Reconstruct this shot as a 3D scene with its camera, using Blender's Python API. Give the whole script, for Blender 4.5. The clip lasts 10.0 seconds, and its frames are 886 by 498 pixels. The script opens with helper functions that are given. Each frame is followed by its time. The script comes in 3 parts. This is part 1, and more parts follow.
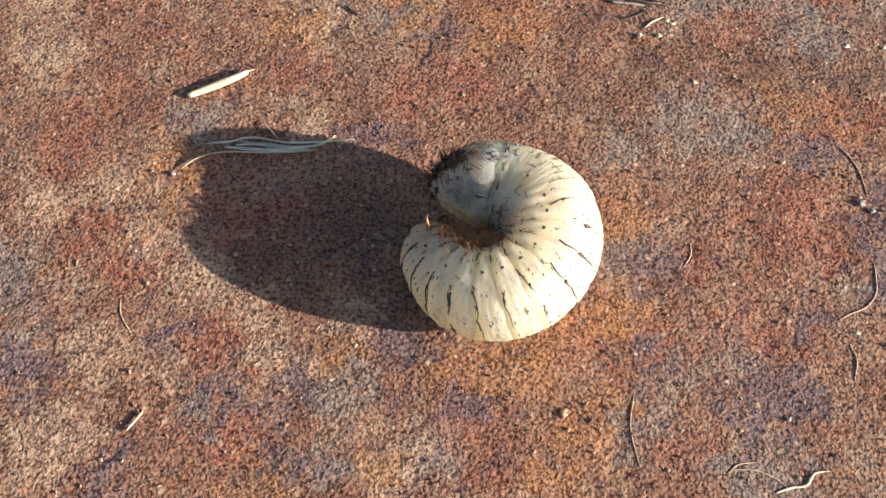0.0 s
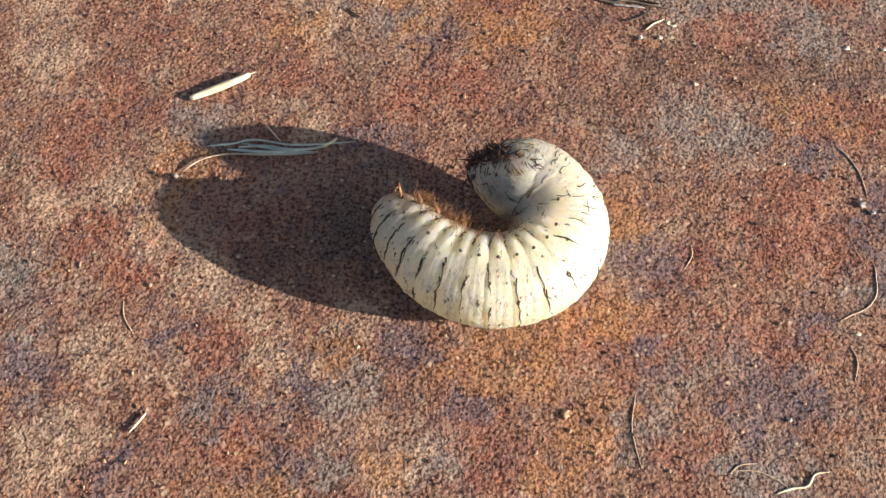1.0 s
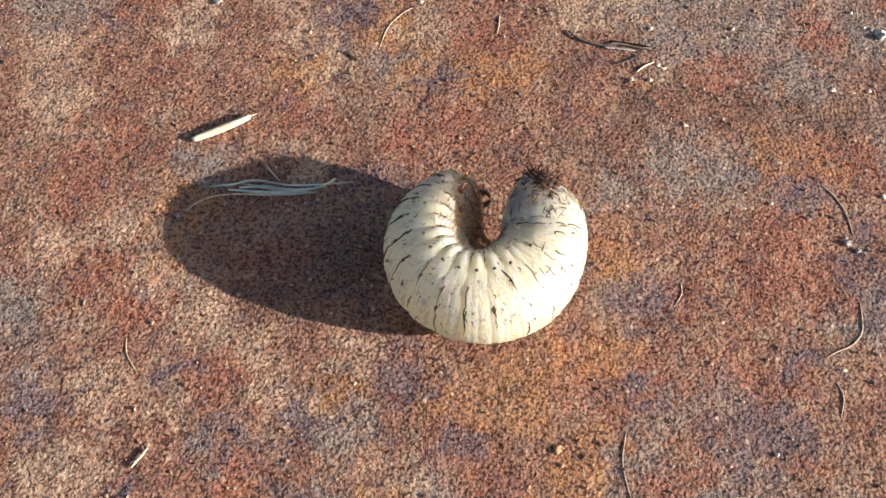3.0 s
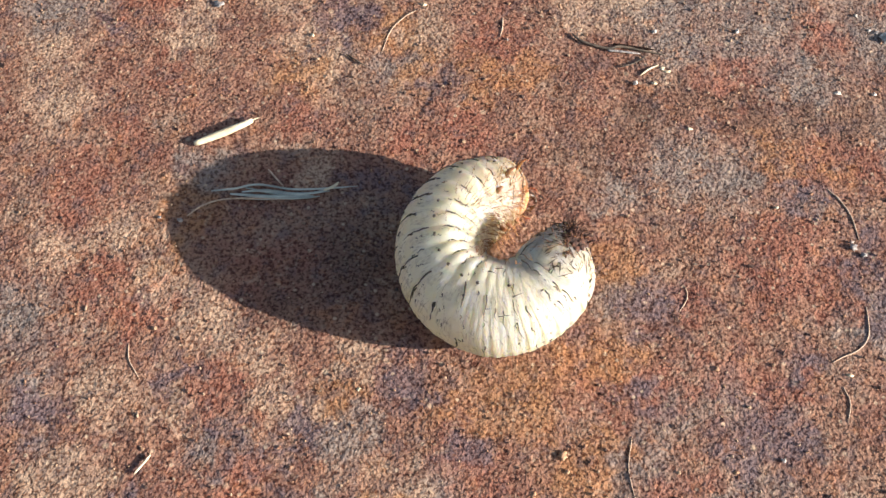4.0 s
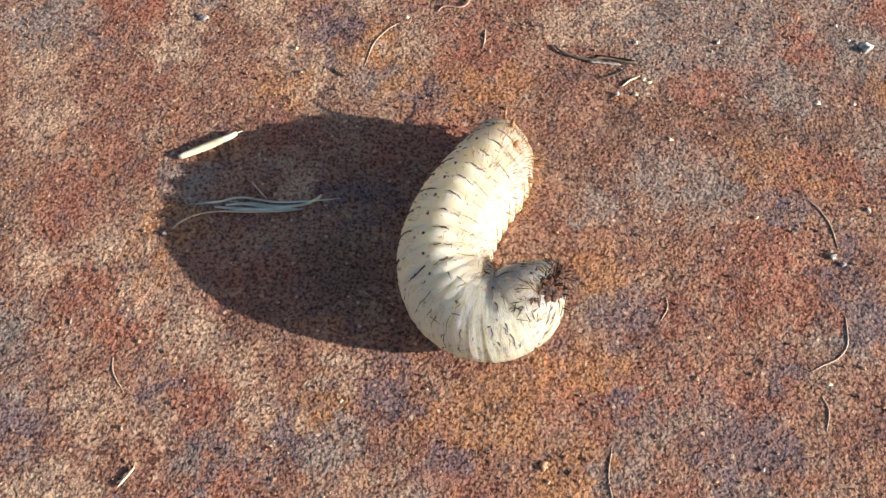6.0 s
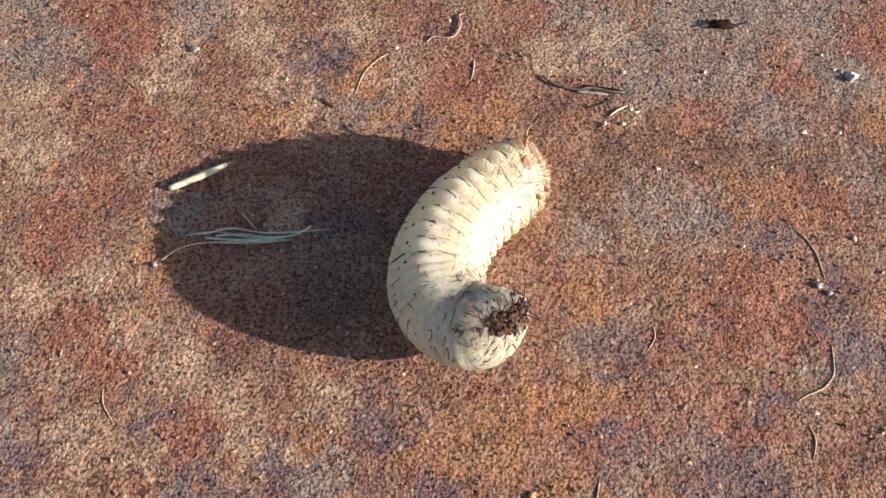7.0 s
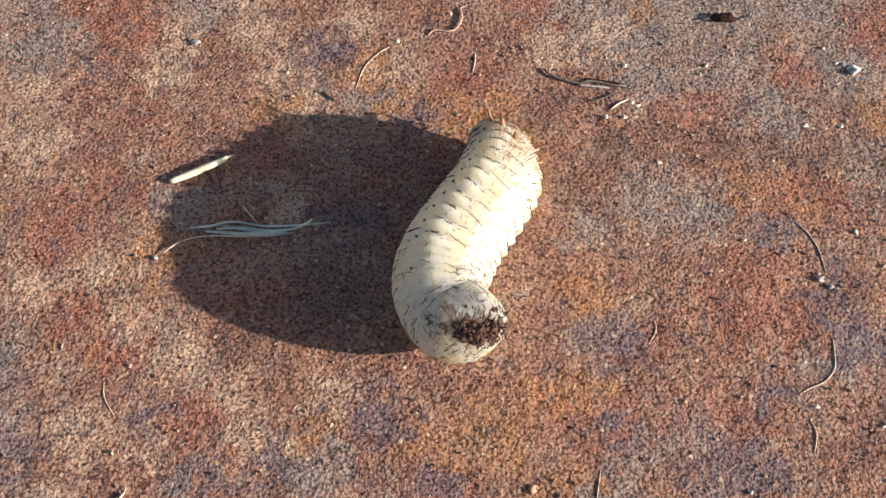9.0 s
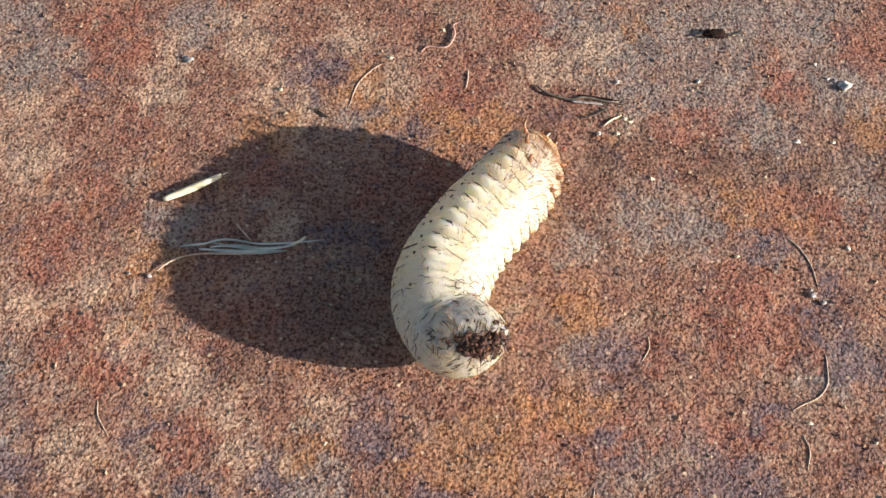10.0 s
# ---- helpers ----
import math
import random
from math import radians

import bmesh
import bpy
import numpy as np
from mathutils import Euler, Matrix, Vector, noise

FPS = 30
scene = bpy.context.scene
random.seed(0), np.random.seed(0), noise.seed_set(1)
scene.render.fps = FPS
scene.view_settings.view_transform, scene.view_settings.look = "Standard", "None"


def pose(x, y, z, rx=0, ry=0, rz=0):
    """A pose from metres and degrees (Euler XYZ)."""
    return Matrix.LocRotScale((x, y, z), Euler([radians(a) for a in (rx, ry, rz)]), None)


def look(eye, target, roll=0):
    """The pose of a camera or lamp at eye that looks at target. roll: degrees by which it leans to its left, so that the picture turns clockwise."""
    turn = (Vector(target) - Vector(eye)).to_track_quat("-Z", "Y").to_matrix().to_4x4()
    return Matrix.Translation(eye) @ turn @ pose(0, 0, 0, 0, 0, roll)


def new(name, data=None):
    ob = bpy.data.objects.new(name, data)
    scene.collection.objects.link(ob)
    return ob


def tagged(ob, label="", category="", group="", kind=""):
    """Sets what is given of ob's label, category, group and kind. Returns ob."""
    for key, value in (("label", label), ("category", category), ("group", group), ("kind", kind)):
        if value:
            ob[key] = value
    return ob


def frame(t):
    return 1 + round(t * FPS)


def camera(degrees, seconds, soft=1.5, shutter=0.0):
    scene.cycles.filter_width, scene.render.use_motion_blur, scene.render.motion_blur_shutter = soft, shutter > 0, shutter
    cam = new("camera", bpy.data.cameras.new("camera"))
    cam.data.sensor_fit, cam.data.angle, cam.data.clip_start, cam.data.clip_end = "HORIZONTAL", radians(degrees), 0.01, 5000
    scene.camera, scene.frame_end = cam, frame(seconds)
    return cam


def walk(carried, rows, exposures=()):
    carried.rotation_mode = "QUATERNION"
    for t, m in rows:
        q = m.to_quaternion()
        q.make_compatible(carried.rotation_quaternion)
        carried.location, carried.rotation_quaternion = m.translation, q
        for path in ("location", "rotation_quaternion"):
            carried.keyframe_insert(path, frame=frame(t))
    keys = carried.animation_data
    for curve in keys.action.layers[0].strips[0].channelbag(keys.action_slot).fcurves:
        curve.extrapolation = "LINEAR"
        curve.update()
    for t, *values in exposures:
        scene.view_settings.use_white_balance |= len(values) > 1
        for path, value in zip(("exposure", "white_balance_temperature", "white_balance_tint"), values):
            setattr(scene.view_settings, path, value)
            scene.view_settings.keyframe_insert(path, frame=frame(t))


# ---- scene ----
# The rows of the camera: seconds, eye, target, roll.
PATH = [
    (0, (0.00069, -0.07321, 0.12141), (0.00097, -0.00090, -0.01001), 1.58),
    (0.5, (0.00027, -0.07336, 0.12150), (0.00037, -0.00089, -0.00983), 1.45),
    (1, (0.00042, -0.07338, 0.12185), (0.00076, -0.00093, -0.00950), 1.58),
    (1.5, (-0.00044, -0.07451, 0.12250), (-0.00067, -0.00096, -0.00824), 1.22),
    (2, (-0.00002, -0.07464, 0.12382), (-0.00116, -0.00128, -0.00702), 0.63),
    (2.5, (-0.00008, -0.07464, 0.12430), (-0.00088, -0.00039, -0.00603), 0.90),
    (3, (0.00130, -0.07404, 0.12538), (0.00119, 0.00158, -0.00417), 1.22),
    (3.2, (0.00050, -0.07385, 0.12520), (0.00081, 0.00178, -0.00434), 1.49),
    (4.3, (0.00045, -0.07313, 0.12491), (0.00053, 0.00261, -0.00457), 1.26),
    (4.5, (0.00037, -0.07316, 0.12503), (0.00030, 0.00278, -0.00433), 1.13),
    (5, (0.00110, -0.07320, 0.12500), (0.00082, 0.00214, -0.00471), 1.02),
    (5.5, (0.00256, -0.07264, 0.12651), (0.00301, 0.00345, -0.00276), 1.21),
    (5.7, (0.00261, -0.07280, 0.12640), (0.00297, 0.00317, -0.00294), 1.17),
    (6.8, (0.00302, -0.07280, 0.12742), (0.00317, 0.00425, -0.00128), 1.01),
    (7, (0.00364, -0.07194, 0.12799), (0.00421, 0.00600, -0.00017), 1.08),
    (7.5, (0.00285, -0.07187, 0.12687), (0.00328, 0.00524, -0.00180), 1.14),
    (8, (0.00244, -0.07187, 0.12718), (0.00248, 0.00557, -0.00128), 0.84),
    (8.5, (0.00233, -0.07223, 0.12699), (0.00245, 0.00478, -0.00173), 0.99),
    (9, (0.00387, -0.07204, 0.12785), (0.00411, 0.00532, -0.00066), 0.90),
    (9.5, (0.00431, -0.07164, 0.12823), (0.00525, 0.00568, -0.00031), 1.29),
    (10, (0.00381, -0.07110, 0.12867), (0.00489, 0.00707, 0.00066), 1.27),
]
# seconds, stops, kelvin, tint: the clip's camera meters and balances a little as it goes
EXPOSURES = [(0.0, 1.20, 6500, 10), (1.0, 1.14, 6500, 10), (2.0, 1.14, 6480, 10), (3.0, 1.19, 6380, 10), (4.5, 1.28, 6280, 10), (5.0, 1.29, 6250, 10), (5.7, 1.24, 6280, 10),
             (7.0, 1.16, 6420, 10), (7.5, 1.16, 6420, 10), (9.0, 1.21, 6230, 10), (10.0, 1.20, 6300, 10)]
cam = camera(41.0, 10.0, soft=1.5)
walk(cam, [(t, look(eye, target, roll)) for t, eye, target, roll in PATH], exposures=EXPOSURES)

# ---- light: a low clear sun from the right, and the open sky ----
SUN_ELEVATION, SUN_AZIMUTH = radians(18.5), radians(-15.0)   # azimuth from +x towards +y
sun_way = Vector((math.cos(SUN_ELEVATION) * math.cos(SUN_AZIMUTH), math.cos(SUN_ELEVATION) * math.sin(SUN_AZIMUTH), math.sin(SUN_ELEVATION)))
sun_data = bpy.data.lights.new("sun", "SUN")
sun_data.energy, sun_data.angle, sun_data.color = 5.0, radians(0.6), (1.0, 0.89, 0.765)
sun = new("sun", sun_data)
sun.matrix_world = look(sun_way * 3, (0, 0, 0))
world = bpy.data.worlds.new("sky")
world.use_nodes = True
scene.world = world
sky = world.node_tree.nodes.new("ShaderNodeTexSky")
sky.sky_type, sky.sun_disc = "NISHITA", False
sky.sun_elevation, sky.sun_rotation = SUN_ELEVATION, radians(90) - SUN_AZIMUTH
sky.air_density, sky.dust_density, sky.ozone_density = 1.0, 2.0, 0.6
world.node_tree.links.new(sky.outputs["Color"], world.node_tree.nodes["Background"].inputs["Color"])
world.node_tree.nodes["Background"].inputs["Strength"].default_value = 0.070

MM = 0.001


# ---- materials ----
class Nodes:
    """A short way to wire a material's nodes."""

    def __init__(self, name):
        self.material = bpy.data.materials.new(name)
        self.material.use_nodes = True
        self.tree = self.material.node_tree
        self.shader = self.tree.nodes["Principled BSDF"]

    def put(self, socket, value):
        if isinstance(value, bpy.types.NodeSocket):
            self.tree.links.new(value, socket)
        else:
            socket.default_value = value

    def node(self, kind, **values):
        node = self.tree.nodes.new(kind)
        for key, value in values.items():
            self.put(node.inputs[key], value)
        return node

    def coords(self):
        return self.node("ShaderNodeTexCoord").outputs["Object"]

    def noise(self, scale, detail=3.0, rough=0.6, vector=None, distort=0.0, output="Fac"):
        n = self.node("ShaderNodeTexNoise", Scale=scale, Detail=detail, Roughness=rough, Distortion=distort)
        self.put(n.inputs["Vector"], vector if vector is not None else self.coords())
        return n.outputs[output]

    def voronoi(self, scale, vector=None, feature="F1", output="Distance"):
        n = self.node("ShaderNodeTexVoronoi", Scale=scale)
        n.feature = feature
        self.put(n.inputs["Vector"], vector if vector is not None else self.coords())
        return n.outputs[output]

    def span(self, value, low, high, to_low=0.0, to_high=1.0):
        n = self.node("ShaderNodeMapRange")
        n.interpolation_type = "SMOOTHSTEP"
        for key, v in zip(("Value", "From Min", "From Max", "To Min", "To Max"), (value, low, high, to_low, to_high)):
            self.put(n.inputs[key], v)
        return n.outputs["Result"]

    def math(self, operation, a, b=0.0):
        n = self.node("ShaderNodeMath")
        n.operation = operation
        self.put(n.inputs[0], a)
        self.put(n.inputs[1], b)
        return n.outputs[0]

    def mix(self, factor, a, b, blend="MIX"):
        n = self.tree.nodes.new("ShaderNodeMix")
        n.data_type, n.blend_type = "RGBA", blend
        for key, v in zip((0, 6, 7), (factor, a, b)):
            if not isinstance(v, bpy.types.NodeSocket) and key != 0:
                v = (*v[:3], 1.0)
            self.put(n.inputs[key], v)
        return n.outputs[2]

    def ramp(self, factor, stops):
        n = self.node("ShaderNodeValToRGB", Fac=factor)
        while len(n.color_ramp.elements) < len(stops):
            n.color_ramp.elements.new(0.5)
        for e, (at, colour) in zip(n.color_ramp.elements, stops):
            e.position, e.color = at, (*colour, 1.0)
        return n.outputs["Color"]

    def bump(self, height, strength, distance, normal=None):
        n = self.node("ShaderNodeBump", Strength=strength, Distance=distance, Height=height)
        if normal is not None:
            self.put(n.inputs["Normal"], normal)
        return n.outputs["Normal"]

    def attribute(self, name):
        n = self.node("ShaderNodeAttribute")
        n.attribute_name = name
        return n.outputs["Fac"]

    def end(self, **values):
        for key, value in values.items():
            key = key.replace("_", " ")
            if isinstance(value, tuple) and key.endswith("Color"):
                value = (*value[:3], 1.0)
            self.put(self.shader.inputs[key], value)
        return self.material


# stains and darker patches on the sheet: centre and reach (mm)
STAINS = {
    "grey": ((-49, -11, 4), (-46, -19, 2), (24, -28, 3), (27, -21, 3), (-10, -25, 3), (-7, -24, 2), (-25, -27, 2), (1, -31, 3), (-11, -33, 2), (33, -18, 3), (35, -33, 4), (51, -9, 3), (47, 8, 3), (-30, 11, 3), (23, 9, 3), (21, -6, 2), (-6, 27, 3), (-57, 46, 4), (-53, 38, 5), (-31, 45, 4), (30, 41, 6), (38, 44, 6), (47, 48, 6), (23, 47, 5), (41, 32, 5), (48, 27, 5), (61, 35, 6), (57, 47, 6), (32, 33, 4), (60, 18, 4), (45, 39, 5), (31, 13, 4), (36, 11, 4)),
    "tan": ((-35, -4, 3), (-38, 2, 3), (-30, -8, 3), (-26, -12, 3), (-20, -15, 2), (-46, -1, 3), (-15, 27, 3), (-15, 11, 2), (-9, -15, 2), (-18, -21, 2), (-14, -21, 2), (-29, -23, 2), (-38, -20, 3), (-39, -30, 3), (-42, -33, 3), (-4, -33, 3), (-34, 32, 3), (-34, 38, 3), (-22, 40, 3), (-24, 45, 3), (-9, 42, 3), (-3, 34, 3), (-52, 29, 3), (-50, 21, 4), (26, 41, 3), (19, 38, 3), (-19, 32, 3)),
    "red": ((-44, 6, 4), (3, 18, 4), (-4, 15, 2), (9, 26, 3), (-19, 19, 3), (48, 13, 4), (54, 13, 3), (43, 3, 4), (40, -4, 4), (47, -4, 4), (22, -19, 4), (18, -17, 3), (26, -17, 3), (34, -16, 3), (40, -18, 3), (-24, -19, 3), (-21, -31, 3), (-35, -10, 3), (-40, -6, 3), (4, -27, 3), (6, -33, 3), (-19, -4, 4), (27, -30, 3), (30, -7, 2), (-43, 45, 4), (-40, 40, 4), (8, 33, 4), (17, 45, 3), (52, 35, 3), (65, 41, 4), (39, 27, 4), (-41, 14, 3), (-37, 26, 3)),
    "ochre": ((10, -20, 4), (15, -27, 2), (16, -30, 3), (19, -26, 2), (22, -2, 3), (20, -15, 3), (1, -21, 2), (-11, -20, 2), (-17, -35, 3), (-6, -33, 2), (13, -34, 2), (-31, 5, 3), (-32, -2, 2), (15, -15, 2), (6, -24, 2), (-2, 27, 3), (6, 26, 3), (-7, 34, 3), (-19, 27, 3), (63, 28, 3), (33, 46, 2), (11, 27, 3), (44, 15, 3), (50, 12, 2)),
    "violet": ((-34, -35, 2), (-45, -23, 3), (-3, -18, 3), (25, -8, 3), (38, -23, 3), (34, -25, 2), (24, -20, 2), (-9, 9, 2), (-6, 9, 2), (-19, -27, 2), (-24, -25, 2), (-14, -25, 2), (-16, -33, 2), (35, -28, 2), (41, -25, 2), (-30, -18, 2), (4, -26, 2), (0, 26, 2), (43, -15, 2), (53, 2, 2), (-13, 37, 3), (-14, 33, 2), (-45, 35, 2), (46, 8, 2), (51, -2, 2), (52, -5, 2), (55, -8, 3)),
    # umber: two darker patches left of the larva, others along a band at the right
    "umber": ((-18, -8, 4), (19, 15, 3), (25, 21, 3), (-9, -2, 4), (33, 23, 3), (40, 21, 3), (47, 20, 3), (55, 21, 3), (63, 21, 3)),
}
STAIN_TONES = {
    "grey": ((0.205, 0.172, 0.150), 0.95), "tan": ((0.43, 0.305, 0.205), 0.80), "red": ((0.235, 0.072, 0.042), 0.85),
    "ochre": ((0.33, 0.150, 0.050), 0.76), "violet": ((0.095, 0.068, 0.088), 0.92), "umber": ((0.125, 0.060, 0.038), 0.85),
}


def rust_material():
    n = Nodes("rusted sheet steel")
    p = n.coords()
    low = n.noise(120, 5, 0.72, p)
    colour = n.ramp(low, [(0.30, (0.105, 0.055, 0.045)), (0.42, (0.195, 0.080, 0.052)), (0.53, (0.245, 0.126, 0.080)), (0.62, (0.255, 0.160, 0.110)), (0.72, (0.225, 0.172, 0.138))])
    ragged = n.span(n.noise(420, 5, 0.75, p), 0.34, 0.58, 0.60, 1.0)
    for name, (tone, most) in STAIN_TONES.items():
        colour = n.mix(n.math("MULTIPLY", n.math("MULTIPLY", n.attribute(name), most), ragged), colour, tone)
    # small blotches of dark scale, of violet film and of ochre bloom
    colour = n.mix(n.span(n.noise(330, 4, 0.7), 0.50, 0.66, 0, 0.62), colour, (0.092, 0.056, 0.064))
    colour = n.mix(n.span(n.noise(260, 4, 0.75, p, 0.6), 0.54, 0.68, 0, 0.5), colour, (0.32, 0.125, 0.045))
    colour = n.mix(n.span(n.noise(520, 3, 0.7, p, 0.5), 0.56, 0.70, 0, 0.45), colour, (0.36, 0.27, 0.19))
    # grains: light crusts parted by thin dark seams, relief shading partly put into colour
    fine = n.noise(2500, 1.0, 0.5, p, 0.4)
    grain = n.math("ADD", n.math("MULTIPLY", fine, 0.60), n.math("MULTIPLY", n.noise(1500, 3.0, 0.6, p, 0.6), 0.40))
    dark = n.mix(1.0, colour, (0.35, 0.262, 0.245), "MULTIPLY")
    pale = n.mix(0.15, n.mix(1.0, colour, (1.16, 1.16, 1.18), "MULTIPLY"), (0.42, 0.325, 0.255))
    colour = n.mix(n.span(grain, 0.36, 0.585), dark, pale)
    speck, keep = n.voronoi(1300), n.voronoi(1300, output="Color")
    bright = n.math("MULTIPLY", n.span(speck, 0.40, 0.18), n.span(keep, 0.76, 0.90))
    colour = n.mix(n.math("MULTIPLY", bright, 0.65), colour, (0.56, 0.43, 0.30))
    grit, pick = n.voronoi(720), n.voronoi(720, output="Color")
    colour = n.mix(n.math("MULTIPLY", n.math("MULTIPLY", n.span(grit, 0.36, 0.14), n.span(pick, 0.86, 0.93)), 0.6), colour, (0.52, 0.39, 0.27))
    pit = n.math("MULTIPLY", n.span(n.voronoi(620), 0.26, 0.12), n.span(n.voronoi(620, output="Color"), 0.95, 0.97))
    colour = n.mix(n.math("MULTIPLY", pit, 0.6), colour, (0.02, 0.014, 0.014))
    normal = n.bump(n.math("ADD", n.math("MULTIPLY", n.noise(2300, 1.5, 0.5, p, 0.3), 0.7), n.math("MULTIPLY", grain, 0.3)), 1.0, 0.00031)
    normal = n.bump(n.noise(4600, 2, 0.6, p), 0.30, 0.0001, normal)
    return n.end(Base_Color=colour, Roughness=n.span(grain, 0.3, 0.7, 0.70, 0.92), Normal=normal, Specular_IOR_Level=0.25)


def skin_material():
    n = Nodes("larva skin")
    p = n.coords()
    gut_and_shade, amber = n.attribute("gut_and_shade"), n.attribute("amber")
    base = n.mix(n.span(n.noise(380, 3, 0.6, p), 0.35, 0.7), (0.96, 0.915, 0.76), (0.97, 0.95, 0.88))
    base = n.mix(n.span(n.noise(170, 2, 0.5, p), 0.52, 0.74, 0, 0.5), base, (0.88, 0.80, 0.48))
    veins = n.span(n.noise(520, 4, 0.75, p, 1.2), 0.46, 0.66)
    dense = n.math("MINIMUM", n.math("MULTIPLY", gut_and_shade, n.span(n.math("ADD", veins, n.noise(230, 3, 0.6, p)), 0.25, 0.90, 0.55, 1.2)), 1.0)
    base = n.mix(n.math("MULTIPLY", dense, 0.64), base, (0.22, 0.24, 0.30))   # the gut's grey in the tail, with its shaded side painted darker
    # amber front end, brown smear at the tail, and shade painted on the belly
    amber_tone = n.math("MULTIPLY", amber, n.span(n.noise(600, 3, 0.7, p), 0.32, 0.62, 0.45, 1.1))
    base = n.mix(amber_tone, base, (0.34, 0.155, 0.065))
    # dark brown flecks scattered by noise over patches of the skin
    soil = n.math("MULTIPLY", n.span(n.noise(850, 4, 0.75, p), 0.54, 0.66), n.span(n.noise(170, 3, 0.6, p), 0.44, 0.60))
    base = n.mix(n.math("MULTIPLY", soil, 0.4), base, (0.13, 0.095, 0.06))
    stretch = n.node("ShaderNodeMapping")
    n.put(stretch.inputs["Vector"], p)
    stretch.inputs["Scale"].default_value = (2.6, 0.8, 0.8)
    # wrinkles put into the colour as thin brownish lines that run round the body
    line = n.math("ABSOLUTE", n.math("SUBTRACT", n.noise(430, 3, 0.6, stretch.outputs[0], 0.6), 0.5))
    line = n.math("MULTIPLY", n.span(line, 0.030, 0.006), n.span(n.noise(330, 3, 0.6, p), 0.42, 0.58))
    base = n.mix(n.math("MULTIPLY", line, 0.45), base, (0.22, 0.16, 0.075))
    normal = n.bump(n.noise(900, 4, 0.65, stretch.outputs[0]), 0.55, 0.0003)
    normal = n.bump(n.noise(2400, 3, 0.6, stretch.outputs[0]), 0.4, 0.00012, normal)
    n.shader.inputs["Subsurface Radius"].default_value = (1.0, 0.8, 0.5)
    n.end(Base_Color=base, Roughness=0.36, Normal=normal, Subsurface_Weight=0.8, Subsurface_Scale=0.0034, Specular_IOR_Level=0.45)
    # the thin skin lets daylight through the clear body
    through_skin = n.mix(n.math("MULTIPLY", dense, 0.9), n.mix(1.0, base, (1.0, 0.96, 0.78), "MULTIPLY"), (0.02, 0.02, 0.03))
    glow = n.node("ShaderNodeBsdfTranslucent", Color=through_skin)
    both = n.node("ShaderNodeMixShader", Fac=0.48)
    n.put(both.inputs[1], n.shader.outputs[0])
    n.put(both.inputs[2], glow.outputs[0])
    n.put(n.tree.nodes["Material Output"].inputs["Surface"], both.outputs[0])
    return n.material


def plain_material(name, light, dark, scale, roughness=0.6, depth=0.0001, stretch=(1, 1, 1), **more):
    """Two tones mixed by grain, with fine relief."""
    n = Nodes(name)
    m = n.node("ShaderNodeMapping")
    n.put(m.inputs["Vector"], n.coords())
    m.inputs["Scale"].default_value = stretch
    f = n.noise(scale, 4, 0.65, m.outputs[0])
    base = n.mix(n.span(f, 0.35, 0.68), dark, light)
    return n.end(Base_Color=base, Roughness=roughness, Normal=n.bump(f, 0.5, depth), **more)


def grit_material():
    n = Nodes("rust grit")
    pick = n.node("ShaderNodeNewGeometry").outputs["Random Per Island"]
    base = n.ramp(pick, [(0.0, (0.05, 0.032, 0.028)), (0.3, (0.17, 0.077, 0.047)), (0.6, (0.29, 0.16, 0.095)), (0.85, (0.33, 0.215, 0.13)), (1.0, (0.43, 0.31, 0.21))])
    base = n.mix(n.span(n.noise(3000, 2), 0.4, 0.7, 0, 0.4), base, (0.10, 0.06, 0.05))
    return n.end(Base_Color=base, Roughness=0.8)


RUST = rust_material()
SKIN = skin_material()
BRISTLE = plain_material("dark bristle", (0.07, 0.05, 0.03), (0.02, 0.015, 0.012), 2000, 0.5)
HAIR = plain_material("fair hair", (0.50, 0.26, 0.10), (0.24, 0.10, 0.035), 2000, 0.4)
SPIRACLE = plain_material("spiracle", (0.09, 0.065, 0.04), (0.03, 0.022, 0.018), 3000, 0.5)
AMBER = plain_material("amber chitin", (0.58, 0.38, 0.20), (0.36, 0.18, 0.08), 900, 0.3, Subsurface_Weight=0.3, Subsurface_Scale=0.0008)
LEG = plain_material("amber leg", (0.30, 0.17, 0.08), (0.16, 0.08, 0.035), 900, 0.4, Subsurface_Weight=0.6, Subsurface_Scale=0.001)
JAW = plain_material("brown jaw", (0.10, 0.045, 0.02), (0.03, 0.016, 0.01), 1500, 0.3)
SOIL = plain_material("dark damp soil", (0.105, 0.040, 0.023), (0.020, 0.010, 0.008), 1600, 0.8, 0.0003)
STRAW = plain_material("dry straw", (0.74, 0.67, 0.49), (0.54, 0.44, 0.28), 900, 0.55, 0.0001, (0.2, 1, 1))
GRASS = plain_material("dried grey-green grass", (0.56, 0.59, 0.52), (0.27, 0.30, 0.27), 1400, 0.5, 0.0001, (0.15, 1, 1))
ROOT = plain_material("pale rootlet", (0.56, 0.43, 0.32), (0.36, 0.25, 0.18), 1500, 0.7)
PINK_ROOT = plain_material("pinkish rootlet", (0.52, 0.32, 0.26), (0.30, 0.16, 0.13), 1500, 0.7)
TWIG = plain_material("dark twig bark", (0.15, 0.115, 0.085), (0.03, 0.024, 0.02), 1500, 0.8, 0.0003, (0.3, 1, 1))
SEED = plain_material("black seed husk", (0.028, 0.013, 0.009), (0.008, 0.005, 0.005), 1800, 0.95, 0.0003, Specular_IOR_Level=0.15)
CHALK = plain_material("white crumb", (0.72, 0.68, 0.63), (0.34, 0.29, 0.25), 1500, 0.7, 0.0003)
TAN_CRUMB = plain_material("tan crumb", (0.47, 0.30, 0.18), (0.33, 0.18, 0.10), 1500, 0.8, 0.0002)
GRIT = grit_material()
